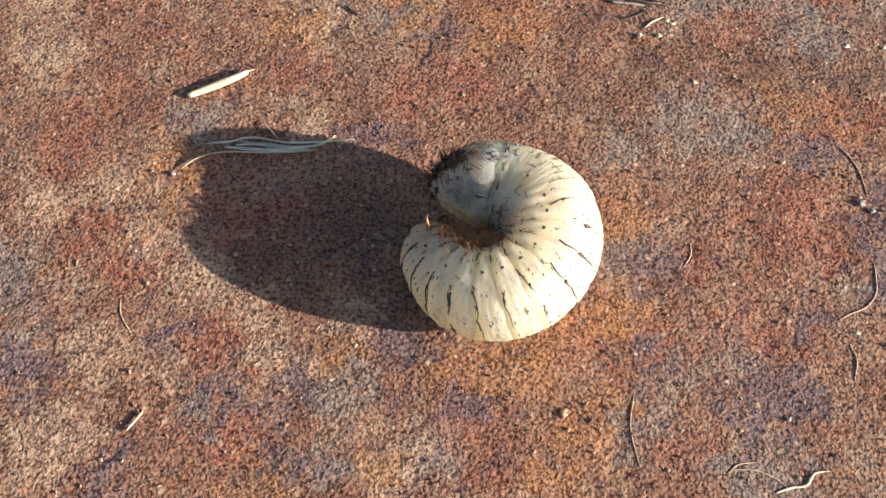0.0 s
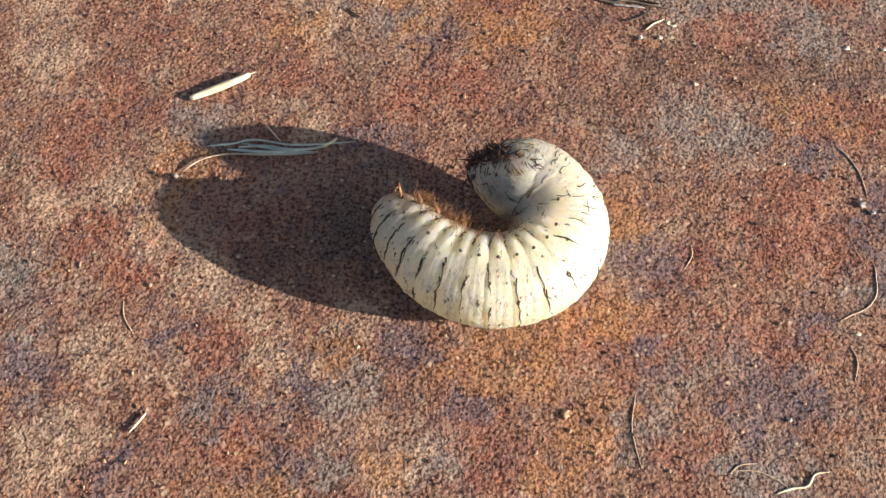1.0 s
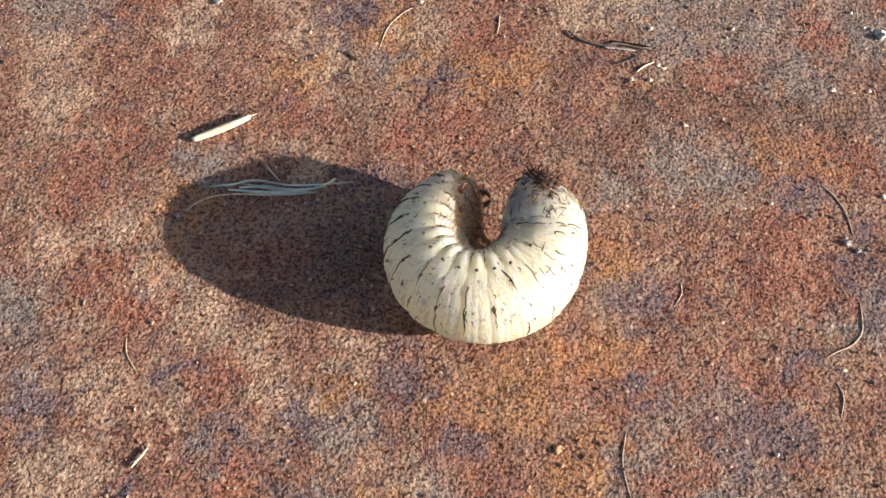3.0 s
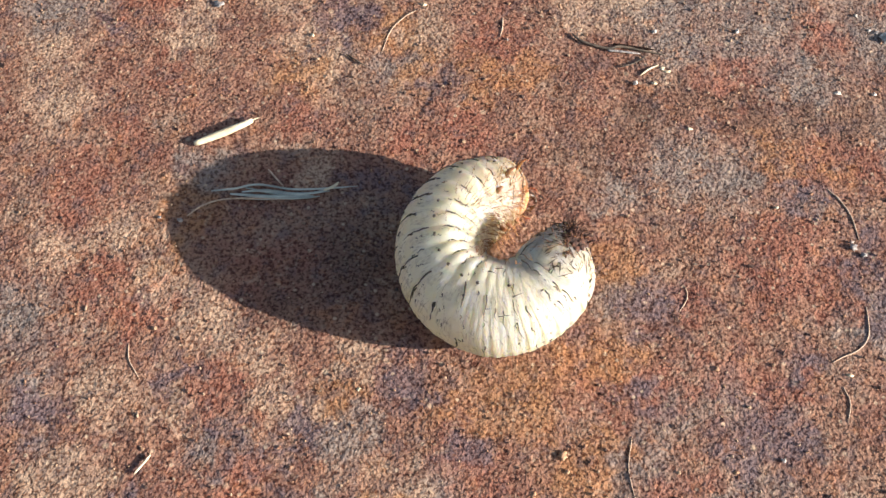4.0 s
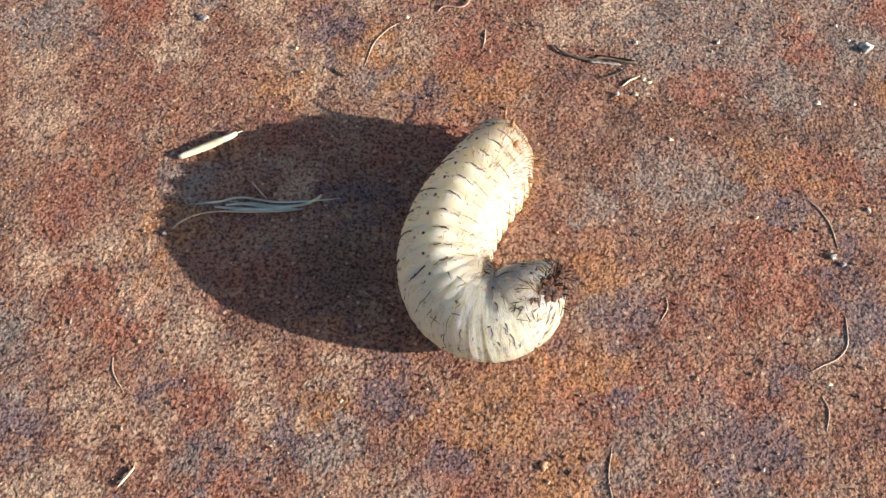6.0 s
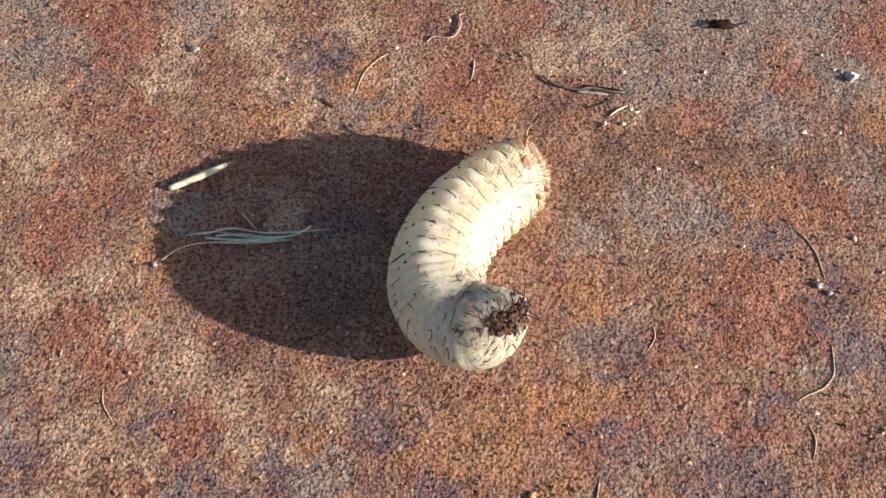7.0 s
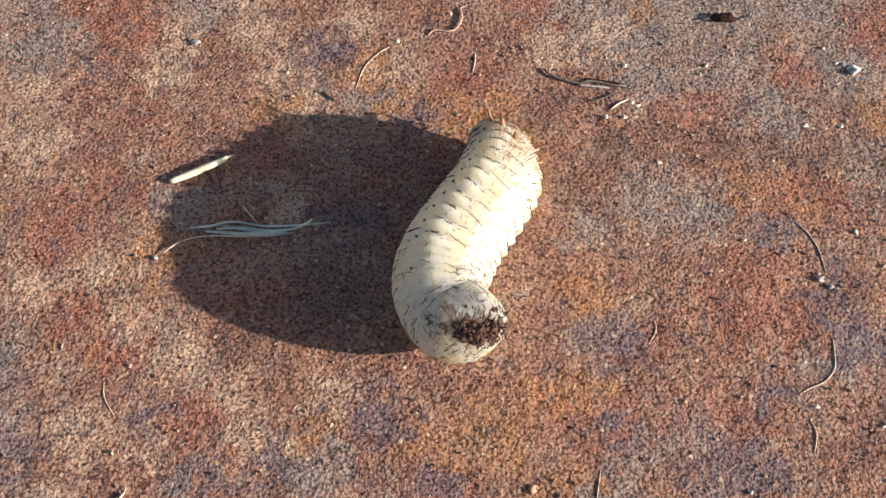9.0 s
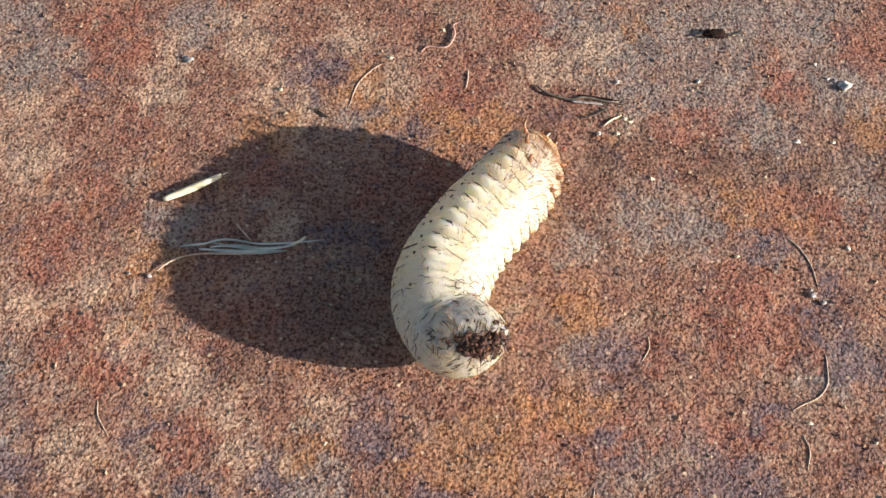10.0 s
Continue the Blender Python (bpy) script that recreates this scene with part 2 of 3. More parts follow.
GREY_CRUMB = plain_material("grey crumb", (0.40, 0.37, 0.35), (0.18, 0.16, 0.16), 1500, 0.85, 0.0004)


# ---- building helpers ----
def part(name, bm, material, parent=None, label=""):
    """One mesh object under a thing or a part."""
    mesh = bpy.data.meshes.new(name)
    bm.to_mesh(mesh)
    bm.free()
    mesh.materials.append(material)
    for polygon in mesh.polygons:
        polygon.use_smooth = True
    ob = new(name, mesh)
    ob.parent = parent
    return tagged(ob, label)


def tube(bm, points, radii, sides=6, flat=1.0):
    """A tapered tube along points, closed at both ends; flat < 1 presses it in z."""
    points, radii = [Vector(p) for p in points], [float(r) for r in radii]
    rings = []
    for i, p in enumerate(points):
        ahead = (points[min(i + 1, len(points) - 1)] - points[max(i - 1, 0)]).normalized()
        side = ahead.cross(Vector((0, 0, 1)))
        side = side.normalized() if side.length > 1e-4 else Vector((1, 0, 0))
        above = side.cross(ahead).normalized()
        rings.append([bm.verts.new(p + radii[i] * (side * math.cos(a) + above * math.sin(a) * flat)) for a in (2 * math.pi * k / sides for k in range(sides))])
    for a, b in zip(rings, rings[1:]):
        for k in range(sides):
            bm.faces.new((a[k], a[(k + 1) % sides], b[(k + 1) % sides], b[k]))
    bm.faces.new(rings[0][::-1])
    bm.faces.new(rings[-1])
    return bm


def smooth_line(points, steps=6):
    """A Catmull-Rom line through points."""
    pts = [Vector(p) for p in points]
    pts = [2 * pts[0] - pts[1], *pts, 2 * pts[-1] - pts[-2]]
    out = []
    for a, b, c, d in zip(pts, pts[1:], pts[2:], pts[3:]):
        for k in range(steps):
            u = k / steps
            out.append(0.5 * (2 * b + (c - a) * u + (2 * a - 5 * b + 4 * c - d) * u * u + (3 * b - a - 3 * c + d) * u**3))
    return [*out, pts[-2]]


def lump(bm, at, size, seed, detail=2, rough=0.3):
    """A rough crumb."""
    made = bmesh.ops.create_icosphere(bm, subdivisions=detail, radius=1.0)
    for v in made["verts"]:
        k = 1 + rough * noise.noise(v.co * 1.7 + Vector((seed * 3.1, seed * 1.7, 0)))+ 0.5 * rough * noise.noise(v.co * 4.1 + Vector((seed, 0, seed)))
        v.co = Vector((v.co.x * size[0], v.co.y * size[1], v.co.z * size[2])) * k + Vector(at)
    return bm


# ---- the rusted sheet: one ground, finely grained round the larva, that runs out to the horizon ----
def band_noise(rng, shape, step, low, high):
    """Noise whose waves are between low and high mm long, of unit spread."""
    fx, fy = np.meshgrid(np.fft.fftfreq(shape[1], step), np.fft.fftfreq(shape[0], step))
    f = np.hypot(fx, fy)
    spectrum = np.fft.fft2(rng.standard_normal(shape)) * np.exp(-((f * low) ** 4)) * (1 - np.exp(-((f * high) ** 4)))
    field = np.fft.ifft2(spectrum).real
    return field / field.std()


SHEET = {}


def sheet_height(x, y):
    """The sheet's height (mm) at a place given in mm, evened out over half a millimetre round it."""
    col, row = int(round((x + 72) / 0.2)), int(round((y + 52) / 0.2))
    return float(SHEET["z"][row - 2:row + 3, col - 2:col + 3].mean())


def build_ground():
    rng = np.random.default_rng(5)
    step = 0.2
    xs, ys = np.arange(-72, 84, step), np.arange(-52, 72, step)
    z = 0.017 * band_noise(rng, (len(ys), len(xs)), step, 0.45, 1.0)
    z += 0.025 * band_noise(rng, (len(ys), len(xs)), step, 1.6, 5.0)
    z += 0.06 * band_noise(rng, (len(ys), len(xs)), step, 7.0, 30.0)
    pits = band_noise(rng, (len(ys), len(xs)), step, 0.8, 2.2)
    z -= 0.03 * np.clip(pits - 1.6, 0, 1.5)
    z = np.clip(z, -0.3, 0.14)
    edge = lambda v: np.clip(np.minimum(v - v[0], v[-1] - v) / 6.0, 0, 1)
    z *= edge(ys)[:, None] * edge(xs)[None, :]
    z -= 0.05
    SHEET["z"] = z
    far = np.array([100, 150, 300, 1000, 5000, 40000, 300000.0])
    gx, gy = np.r_[xs[0] - far[::-1], xs, xs[-1] + far], np.r_[ys[0] - far[::-1], ys, ys[-1] + far]
    full = np.full((len(gy), len(gx)), -0.05)
    full[len(far):-len(far), len(far):-len(far)] = z
    X, Y = np.meshgrid(gx, gy)
    verts = np.stack([X, Y, full], -1).reshape(-1, 3) * MM
    index = np.arange(len(gy) * len(gx)).reshape(len(gy), len(gx))
    faces = np.stack([index[:-1, :-1], index[:-1, 1:], index[1:, 1:], index[1:, :-1]], -1).reshape(-1, 4)
    mesh = bpy.data.meshes.new("ground")
    mesh.vertices.add(len(verts))
    mesh.vertices.foreach_set("co", verts.ravel())
    mesh.loops.add(faces.size)
    mesh.loops.foreach_set("vertex_index", faces.ravel().astype(np.int32))
    mesh.polygons.add(len(faces))
    mesh.polygons.foreach_set("loop_start", np.arange(0, faces.size, 4, dtype=np.int32))
    mesh.update(calc_edges=True)
    mesh.polygons.foreach_set("use_smooth", np.ones(len(faces), bool))
    # stains and patches spread over the sheet with ragged outlines
    shape = X[len(far):-len(far), len(far):-len(far)].shape
    sway = [1.0 * band_noise(rng, shape, step, 3.0, 12.0) + 0.45 * band_noise(rng, shape, step, 0.9, 3.0) for _ in range(2)]
    U, V = xs[None, :] + sway[0], ys[:, None] + sway[1]
    for name, stains in STAINS.items():
        cover = np.zeros(shape)
        for x, y, reach in stains:
            u = np.clip((1.9 * reach - np.hypot(U - x, V - y)) / (1.5 * reach), 0, 1)
            cover = np.maximum(cover, u * u * (3 - 2 * u))
        wide = np.zeros(full.shape, np.float32)
        wide[len(far):-len(far), len(far):-len(far)] = cover
        mesh.attributes.new(name, "FLOAT", "POINT").data.foreach_set("value", wide.ravel())
    mesh.materials.append(RUST)
    return tagged(new("ground", mesh), "mottled red-brown and grey rusted sheet metal, pitted and grainy", "ground", kind="structure")


ground = build_ground()

# ---- the larva ----
LENGTH, GIRTH, NODES = 37.0, 5.65, 29
PROFILE_S = (0, 0.036, 0.071, 0.143, 0.214, 0.286, 0.393, 0.50, 0.607, 0.714, 0.786, 0.857, 0.90, 0.94)
PROFILE_R = (0.52, 0.65, 0.74, 0.825, 0.925, 0.98, 1.015, 1.015, 1.045, 1.07, 1.04, 0.985, 0.97, 0.93)
TAIL_S, TAIL_LONG = 0.94, 6.0   # the tail's lobe: where its middle sits, and how far it reaches (mm)


def girth(s):
    r = float(GIRTH * np.interp(min(s, TAIL_S), PROFILE_S, PROFILE_R))
    past = max(0.0, s - TAIL_S) * LENGTH / TAIL_LONG
    return r * math.sqrt(max(0.0, 1 - past * past)) * (0.985 if past else 1.0)


def spin(w):
    """The turn by a rotation vector."""
    w = Vector(w)
    return Matrix.Rotation(w.length, 3, w) if w.length > 1e-9 else Matrix.Identity(3)


def spine(place, turn, bend, lean, stretch):
    """Poses along the body, from head to tail, at NODES even steps. x: to the tail, y: to the belly."""
    s = np.linspace(0, 1, NODES)
    u = 2 * s - 1
    curl = bend[0] + bend[1] * u + bend[2] * (u * u - 1 / 3) + bend[3] * (u**3 - 0.6 * u) + bend[4] * (u**4 - 0.857 * u * u + 0.086)
    slant = lean[0] + lean[1] * u + lean[2] * (u * u - 1 / 3)
    step, middle = 1 / (NODES - 1), NODES // 2
    poses = {middle: (Vector(place), spin(turn))}
    for way in (1, -1):
        at, turned = poses[middle]
        i = middle
        while 0 <= i + way < NODES:
            j = i + way
            k, l = float(curl[i] + curl[j]) * step * way / 2, float(slant[i] + slant[j]) * step * way / 2
            half = turned @ spin((0, -l / 2, k / 2))
            at = at + half.col[0] * (way * LENGTH * math.exp(stretch) * step)
            turned = turned @ spin((0, -l, k))
            poses[j] = (at, turned)
            i = j
    return [poses[i] for i in range(NODES)]


def pose_on(poses, s):
    """The pose at the share s of the body's length, in metres."""
    f = min(max(s, 0), 1) * (NODES - 1)
    i = min(int(f), NODES - 2)
    (p, a), (q, b) = poses[i], poses[i + 1]
    turn = a.to_quaternion().slerp(b.to_quaternion(), f - i)
    return Matrix.LocRotScale(p.lerp(q, f - i) * MM, turn, None)


# where the rings sit along the body: wide folds in front, closer ones over the smooth tail
SPOTS = [0.05 + 0.057 * i for i in range(12)] + [0.7145 + 0.0322 * i for i in range(8)]
GAPS = [0.057 * LENGTH] * 12 + [0.036 * LENGTH] * 8


def ring_radius(s, a, angle, index):
    """The skin's distance from the axis (mm), a mm along it from the ring's middle, at an angle from the belly."""
    crease = np.interp(s, (0, 0.1, 0.35, 0.6, 0.8, 1), (0.06, 0.105, 0.10, 0.07, 0.025, 0.008))
    r = float(girth(s + a / LENGTH))
    r *= 1 + (float(np.interp(s + a / LENGTH, (0, 0.12, 0.30), (1.32, 1.17, 1.0))) - 1) * math.sin(angle) ** 2   # the front end is broad and flat
    back = 0.5 - 0.5 * math.cos(angle)                    # 0 belly, 1 back
    r *= 1 - 0.15 * (1 - back) ** 2                       # a flattened belly
    r -= crease * a * a * (1.0 - 0.12 * back) + (0.22 if index < 11 else 0.16) * max(0.0, (abs(a) if index else a) - 0.62 * GAPS[index]) ** 2
    fold = np.interp(s, (0, 0.1, 0.65, 0.85), (0.07, 0.14, 0.10, 0.02))
    r -= fold * back * math.exp(-((abs(a) - 0.36) / 0.17) ** 2)   # two more folds across the back
    flank = abs(math.remainder(angle, 2 * math.pi))        # 0 belly, pi back
    side = math.exp(-((flank - 1.10) / 0.28) ** 2)
    r += np.interp(s, (0.05, 0.15, 0.65, 0.8), (0.15, 0.60, 0.54, 0.0)) * side * math.exp(-(a / 0.70) ** 2)
    # lumps and wrinkles: each front fold has its own, over the smooth rear they run on from ring to ring
    along, own = (a, index) if s < 0.66 else (s * LENGTH + a, 0)
    r += (0.10 + 0.22 * max(0.0, 1 - s / 0.16)) * noise.noise(Vector((along * 0.5, 2.2 * math.cos(angle), 2.2 * math.sin(angle))) + Vector((own * 7.3, 0, 0)))
    r += (0.07 if s < 0.66 else 0.04) * noise.noise(Vector((along * 1.6, 6.5 * math.cos(angle), 6.5 * math.sin(angle))) + Vector((own * 3.7, 5, 0)))
    return float(r)


def skin_attributes(mesh, gut_and_shade, amber):
    for name, values in (("gut_and_shade", gut_and_shade), ("amber", amber)):
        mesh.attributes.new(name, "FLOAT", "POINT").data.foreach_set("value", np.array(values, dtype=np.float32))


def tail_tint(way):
    """How far the gut's grey and painted patches of shade darken the tail, and the brown smear round the soil shows, by
    the way from its middle.
    """
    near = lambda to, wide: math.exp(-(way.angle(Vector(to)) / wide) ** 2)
    # an even grey for the gut, then two patches painted for the shaded sides
    gut_and_shade = 0.22 + 1.15 * near((0.46, 0.68, 0.55), 0.42) + 0.40 * near((0.45, -0.10, 0.88), 0.35)
    return gut_and_shade, 0.85 * near((0.92, -0.10, 0.36), 0.55) * (0.6 + 0.8 * noise.noise(way * 5))


def tail_skin(way, scale=1.0):
    """The point of the tail's skin in a direction from its middle: flatter below, narrower to the tip, which hooks to the belly."""
    slim = 1 - 0.20 * max(0.0, way.x) ** 2
    r = girth(TAIL_S) * 0.997 * slim
    tip = max(0.0, way.x) ** 3
    return Vector((way.x * TAIL_LONG + 0.6 * tip, way.y * r * (0.88 if way.y > 0 else 1.0) + 1.0 * tip, way.z * r)) * scale * MM


def build_ring(index, larva):
    s = SPOTS[index]
    around, reach = 72, (1.0 if index < 11 else 0.86) * GAPS[index]
    bm, gut_and_shade, amber = bmesh.new(), [], []
    rings = []
    for a in np.linspace(-reach, reach, 19):
        ring = []
        for k in range(around):
            angle = 2 * math.pi * k / around
            r = ring_radius(s, a, angle, index)
            ring.append(bm.verts.new(Vector((a, r * math.cos(angle), r * math.sin(angle))) * MM))
            at = s + a / LENGTH
            belly = 0.5 + 0.5 * math.cos(angle)
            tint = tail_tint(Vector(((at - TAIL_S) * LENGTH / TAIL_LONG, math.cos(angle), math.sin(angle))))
            gut_and_shade.append(tint[0] * float(np.interp(at, (0.62, 0.80, 0.90), (0, 0.45, 1))))
            # brown of the shadowed curl, painted onto the belly side
            fold_shade = max(0.0, belly - 0.74) / 0.26 * float(np.interp(at, (0.1, 0.25, 0.72, 0.85), (0.3, 1, 1, 0)))
            amber.append(float(np.interp(at, (0, 0.05, 0.14, 0.27), (1.0, 0.72, 0.38, 0.0))) * (0.35 + 0.65 * belly) + 0.25 * fold_shade + tint[1] * float(at > 0.85))
        rings.append(ring)
    for a, b in zip(rings, rings[1:]):
        for k in range(around):
            bm.faces.new((a[k], b[k], b[(k + 1) % around], a[(k + 1) % around]))
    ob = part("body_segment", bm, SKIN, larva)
    skin_attributes(ob.data, gut_and_shade, amber)
    return ob


def on_skin(s, a, angle, index, lift=0.0):
    r = ring_radius(s, a, angle, index) + lift
    return Vector((a, r * math.cos(angle), r * math.sin(angle))) * MM


def skin_stroke(bm, rng, s, index, a, angle, length, along, thick):
    """A bristle, or a dark stroke that draws a crease, lying on the skin: along 0 runs round the body, 1 down its
    length.
    """
    pts, radii = [], []
    r = float(girth(s))
    turn = rng.gauss(0, 0.13) + (math.pi / 2 if along else 0)
    for k in range(5):
        d = length * (k / 4 - 0.5)
        wob = 0.10 * math.sin(k * 1.7 + index)
        pts.append(on_skin(s, a + d * math.sin(turn) + wob, angle + d * math.cos(turn) / r, index, 0.02 + 0.10 * (k / 4) ** 2))
        radii.append(thick * (1.0, 1.0, 0.85, 0.6, 0.2)[k] * MM)
    tube(bm, pts, radii, 4)


def build_larva():
    rng = random.Random(11)
    larva = tagged(new("beetle_larva"), "plump cream-white beetle larva with a grey soiled tail, on rusty metal", "larva")
    rings = []
    for i, s in enumerate(SPOTS):
        ring = build_ring(i, larva)
        rings.append(ring)
        # dark bristles and crease strokes: sparse rows over the back, tufts beside the belly
        bm = bmesh.new()
        if i < 12:
            for side in (-1, 1):
                # strong dark strokes that deepen the creases of the back
                for _ in range(6 if i < 9 else 4):
                    skin_stroke(bm, rng, s, i, -1.03 + rng.uniform(-0.08, 0.08), side * rng.uniform(1.65, 3.05), rng.choice((0.8, 1.4, 2.1, 3.0)) * rng.uniform(0.8, 1.2), 0, rng.uniform(0.055, 0.125))
                for _ in range(5):
                    skin_stroke(bm, rng, s, i, rng.uniform(-0.9, 0.9), side * rng.uniform(1.5, 3.0), rng.uniform(0.25, 0.6), 0, rng.uniform(0.04, 0.08))
                # a dark knot on each flank, with a long fine line drawing the belly fold from it
                skin_stroke(bm, rng, s, i, -0.85 + rng.uniform(-0.1, 0.1), side * rng.uniform(1.02, 1.15), rng.uniform(0.8, 1.3), 0, rng.uniform(0.09, 0.13))
                skin_stroke(bm, rng, s, i, -0.65 + rng.uniform(-0.15, 0.15), side * rng.uniform(0.80, 1.0), rng.uniform(0.9, 1.5), 0, rng.uniform(0.05, 0.085))
                skin_stroke(bm, rng, s, i, -0.95 + rng.uniform(-0.1, 0.1), side * rng.uniform(0.45, 0.62), rng.uniform(2.4, 4.0), 0, rng.uniform(0.03, 0.05))
                for _ in range(3):
                    skin_stroke(bm, rng, s, i, rng.uniform(-0.9, 0.9), side * rng.uniform(0.6, 1.5), rng.uniform(0.25, 0.6), 0, 0.04)
        else:
            # dark lines laid on to draw the rear's wrinkles
            for _ in range(19):
                skin_stroke(bm, rng, s, i, rng.uniform(-0.7, 0.7), rng.uniform(-math.pi, math.pi), rng.choice((0.4, 0.8, 1.3, 2.2)) * rng.uniform(0.7, 1.3), rng.random() < 0.15, rng.uniform(0.028, 0.08))
        part("bristles", bm, BRISTLE, ring, "dark short bristles and crease strokes")
        if i in (1, 3, 5, 6, 7, 8, 9, 10, 11, 14):
            for side in (-1, 1):
                bm = bmesh.new()
                lump(bm, on_skin(s, 0.0, side * 1.42, i, 0.0), (0.24 * MM, 0.20 * MM, 0.20 * MM), i, 1, 0.2)
                part("spiracle", bm, SPIRACLE, ring, "dark breathing pore")
        # fair hairs standing off the belly and the sides of the front half
        bm = bmesh.new()
        for _ in range(64 if s < 0.35 else 24 if s < 0.7 else 8):
            angle, a, long = rng.uniform(-1.2, 1.2), rng.uniform(-0.8, 0.8), rng.uniform(0.6, 1.7) * (1.35 if s < 0.3 else 0.8)
            foot = on_skin(s, a, angle, i, -0.05)
            out = Vector((rng.uniform(-0.5, 0.5), math.cos(angle), math.sin(angle) + rng.uniform(-0.3, 0.3))).normalized()
            tube(bm, [foot, foot + out * long * 0.5 * MM, foot + (out + Vector((rng.uniform(-0.3, 0.3), 0, 0))) * long * MM], [0.034 * MM, 0.024 * MM, 0.007 * MM], 3)
        part("fine_hairs", bm, HAIR, ring, "fine fair hairs")
    # six jointed legs behind the head: three tucked against one flank, one of the others held out
    for i, angle, long in ((0, -0.6, 0.40), (1, -0.6, 0.45), (2, -0.6, 0.4), (0, 1.2, 0.85), (1, 0.95, 0.6), (2, 0.6, 0.45)):
        foot = on_skin(SPOTS[i], -0.3, angle, i, -0.25)
        out = Vector((-0.22, math.cos(angle) * 0.95, math.sin(angle) * 1.1)).normalized()
        knee = foot + out * 1.15 * long * MM
        shin = knee + Vector((-0.55, 0.35, out.z * 0.75)).normalized() * 0.85 * long * MM
        tip = shin + Vector((-0.75, 0.55, out.z * 0.2)).normalized() * 0.55 * long * MM
        radii = np.interp(np.linspace(0, 1, 13), (0, 0.3, 0.36, 0.66, 0.7, 1), (0.46, 0.27, 0.30, 0.19, 0.20, 0.07))
        leg = part("leg", tube(bmesh.new(), smooth_line([foot, knee, shin, tip], 4), [x * MM * (0.7 if long > 0.8 else 1.0) for x in radii], 8), LEG, rings[i], "short brownish amber leg")
        bm = bmesh.new()
        for _ in range(12):
            at = foot.lerp(shin, rng.random())
            way = Vector((rng.uniform(-1, 1), rng.uniform(-0.6, 1), rng.uniform(-1, 1))).normalized()
            tube(bm, [at, at + way * rng.uniform(0.5, 1.0) * MM], [0.02 * MM, 0.006 * MM], 3)
        part("leg_hairs", bm, HAIR, leg)
    # the head: an amber capsule with jaws and feelers
    head = new("head")
    head.parent = larva
    bm = bmesh.new()
    bmesh.ops.create_uvsphere(bm, u_segments=32, v_segments=20, radius=1.0)
    for v in bm.verts:
        c = v.co.copy()
        v.co = Vector((c.x * 1.8 + 0.2, c.y * 2.45, c.z * 2.65)) * MM
        if abs(c.z) < 0.08 and c.x < 0.2:
            v.co *= 0.97
    part("head_capsule", bm, AMBER, head, "smooth amber head capsule")
    for side in (-1, 1):
        bm = tube(bmesh.new(), smooth_line([Vector(p) * MM for p in ((-1.2, 0.9, side * 0.9), (-1.95, 1.35, side * 0.75), (-2.1, 1.9, side * 0.2))], 4), [x * MM for x in np.interp(np.linspace(0, 1, 9), (0, 1), (0.55, 0.12))], 8)
        part("jaw", bm, JAW, head, "dark brown jaw")
        bm = tube(bmesh.new(), smooth_line([Vector(p) * MM for p in ((-0.9, 1.0, side * 1.7), (-1.3, 1.8, side * 1.9), (-1.3, 2.5, side * 1.7))], 4), [x * MM for x in np.interp(np.linspace(0, 1, 9), (0, 1), (0.11, 0.05))], 6)
        part("feeler", bm, LEG, head)
    # the tail: a smooth grey lobe with soil stuck round its tip
    tail = new("tail")
    tail.parent = larva
    bm, gut_and_shade, amber = bmesh.new(), [], []
    bmesh.ops.create_uvsphere(bm, u_segments=56, v_segments=36, radius=1.0)
    for v in bm.verts:
        c = v.co.copy()
        slit = math.exp(-((c.y - 0.05) / 0.06) ** 2) * max(0, c.x) ** 3 * 0.06
        k = 1 - slit + 0.015 * noise.noise(c * 2.5)
        v.co = tail_skin(c, k)
        c.normalize()
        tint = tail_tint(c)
        gut_and_shade.append(tint[0])
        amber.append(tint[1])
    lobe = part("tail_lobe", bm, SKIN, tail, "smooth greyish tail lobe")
    skin_attributes(lobe.data, gut_and_shade, amber)
    for k in range(165):
        if k < 56:
            th, ph = rng.gauss(-0.20, 0.17), rng.gauss(0.64, 0.18)
        elif k < 96:
            th, ph = rng.gauss(-0.05, 0.20), rng.gauss(0.12, 0.24)
        else:
            th, ph = rng.gauss(-0.06, 0.40), rng.gauss(0.36, 0.42)
        d = Vector((math.cos(th) * math.cos(ph), math.sin(th) * math.cos(ph), math.sin(ph)))
        at = tail_skin(d, 0.985)
        big = rng.uniform(0.18, 0.68) if k < 96 else rng.uniform(0.05, 0.24)
        bm = lump(bmesh.new(), (0, 0, 0), (rng.uniform(0.08, 0.40 if k < 96 else 0.15) * MM, big * MM, big * rng.uniform(0.35, 1.3) * MM), k, 2, 1.1)
        bm.transform(Matrix.Translation(at) @ d.to_track_quat("X", "Z").to_matrix().to_4x4())
        part("soil_smear", bm, SOIL, tail, "dark soil stuck to the skin")
    bm = bmesh.new()
    for _ in range(300):
        th, ph = rng.uniform(-1.3, 1.3), rng.uniform(-1.3, 1.3)
        d = Vector((math.cos(th) * math.cos(ph), math.sin(th) * math.cos(ph), math.sin(ph)))
        at = tail_skin(d, 0.99)
        way = (d * 0.22 + Vector((rng.uniform(-0.4, 0.4), rng.uniform(-0.7, 0.7), rng.uniform(-0.7, 0.7))).cross(d)).normalized()
        tube(bm, [at, at + way * rng.uniform(0.4, 1.5) * MM], [rng.uniform(0.016, 0.045) * MM, 0.008 * MM], 3)
    part("fine_hairs", bm, HAIR, tail, "fine brown hairs")
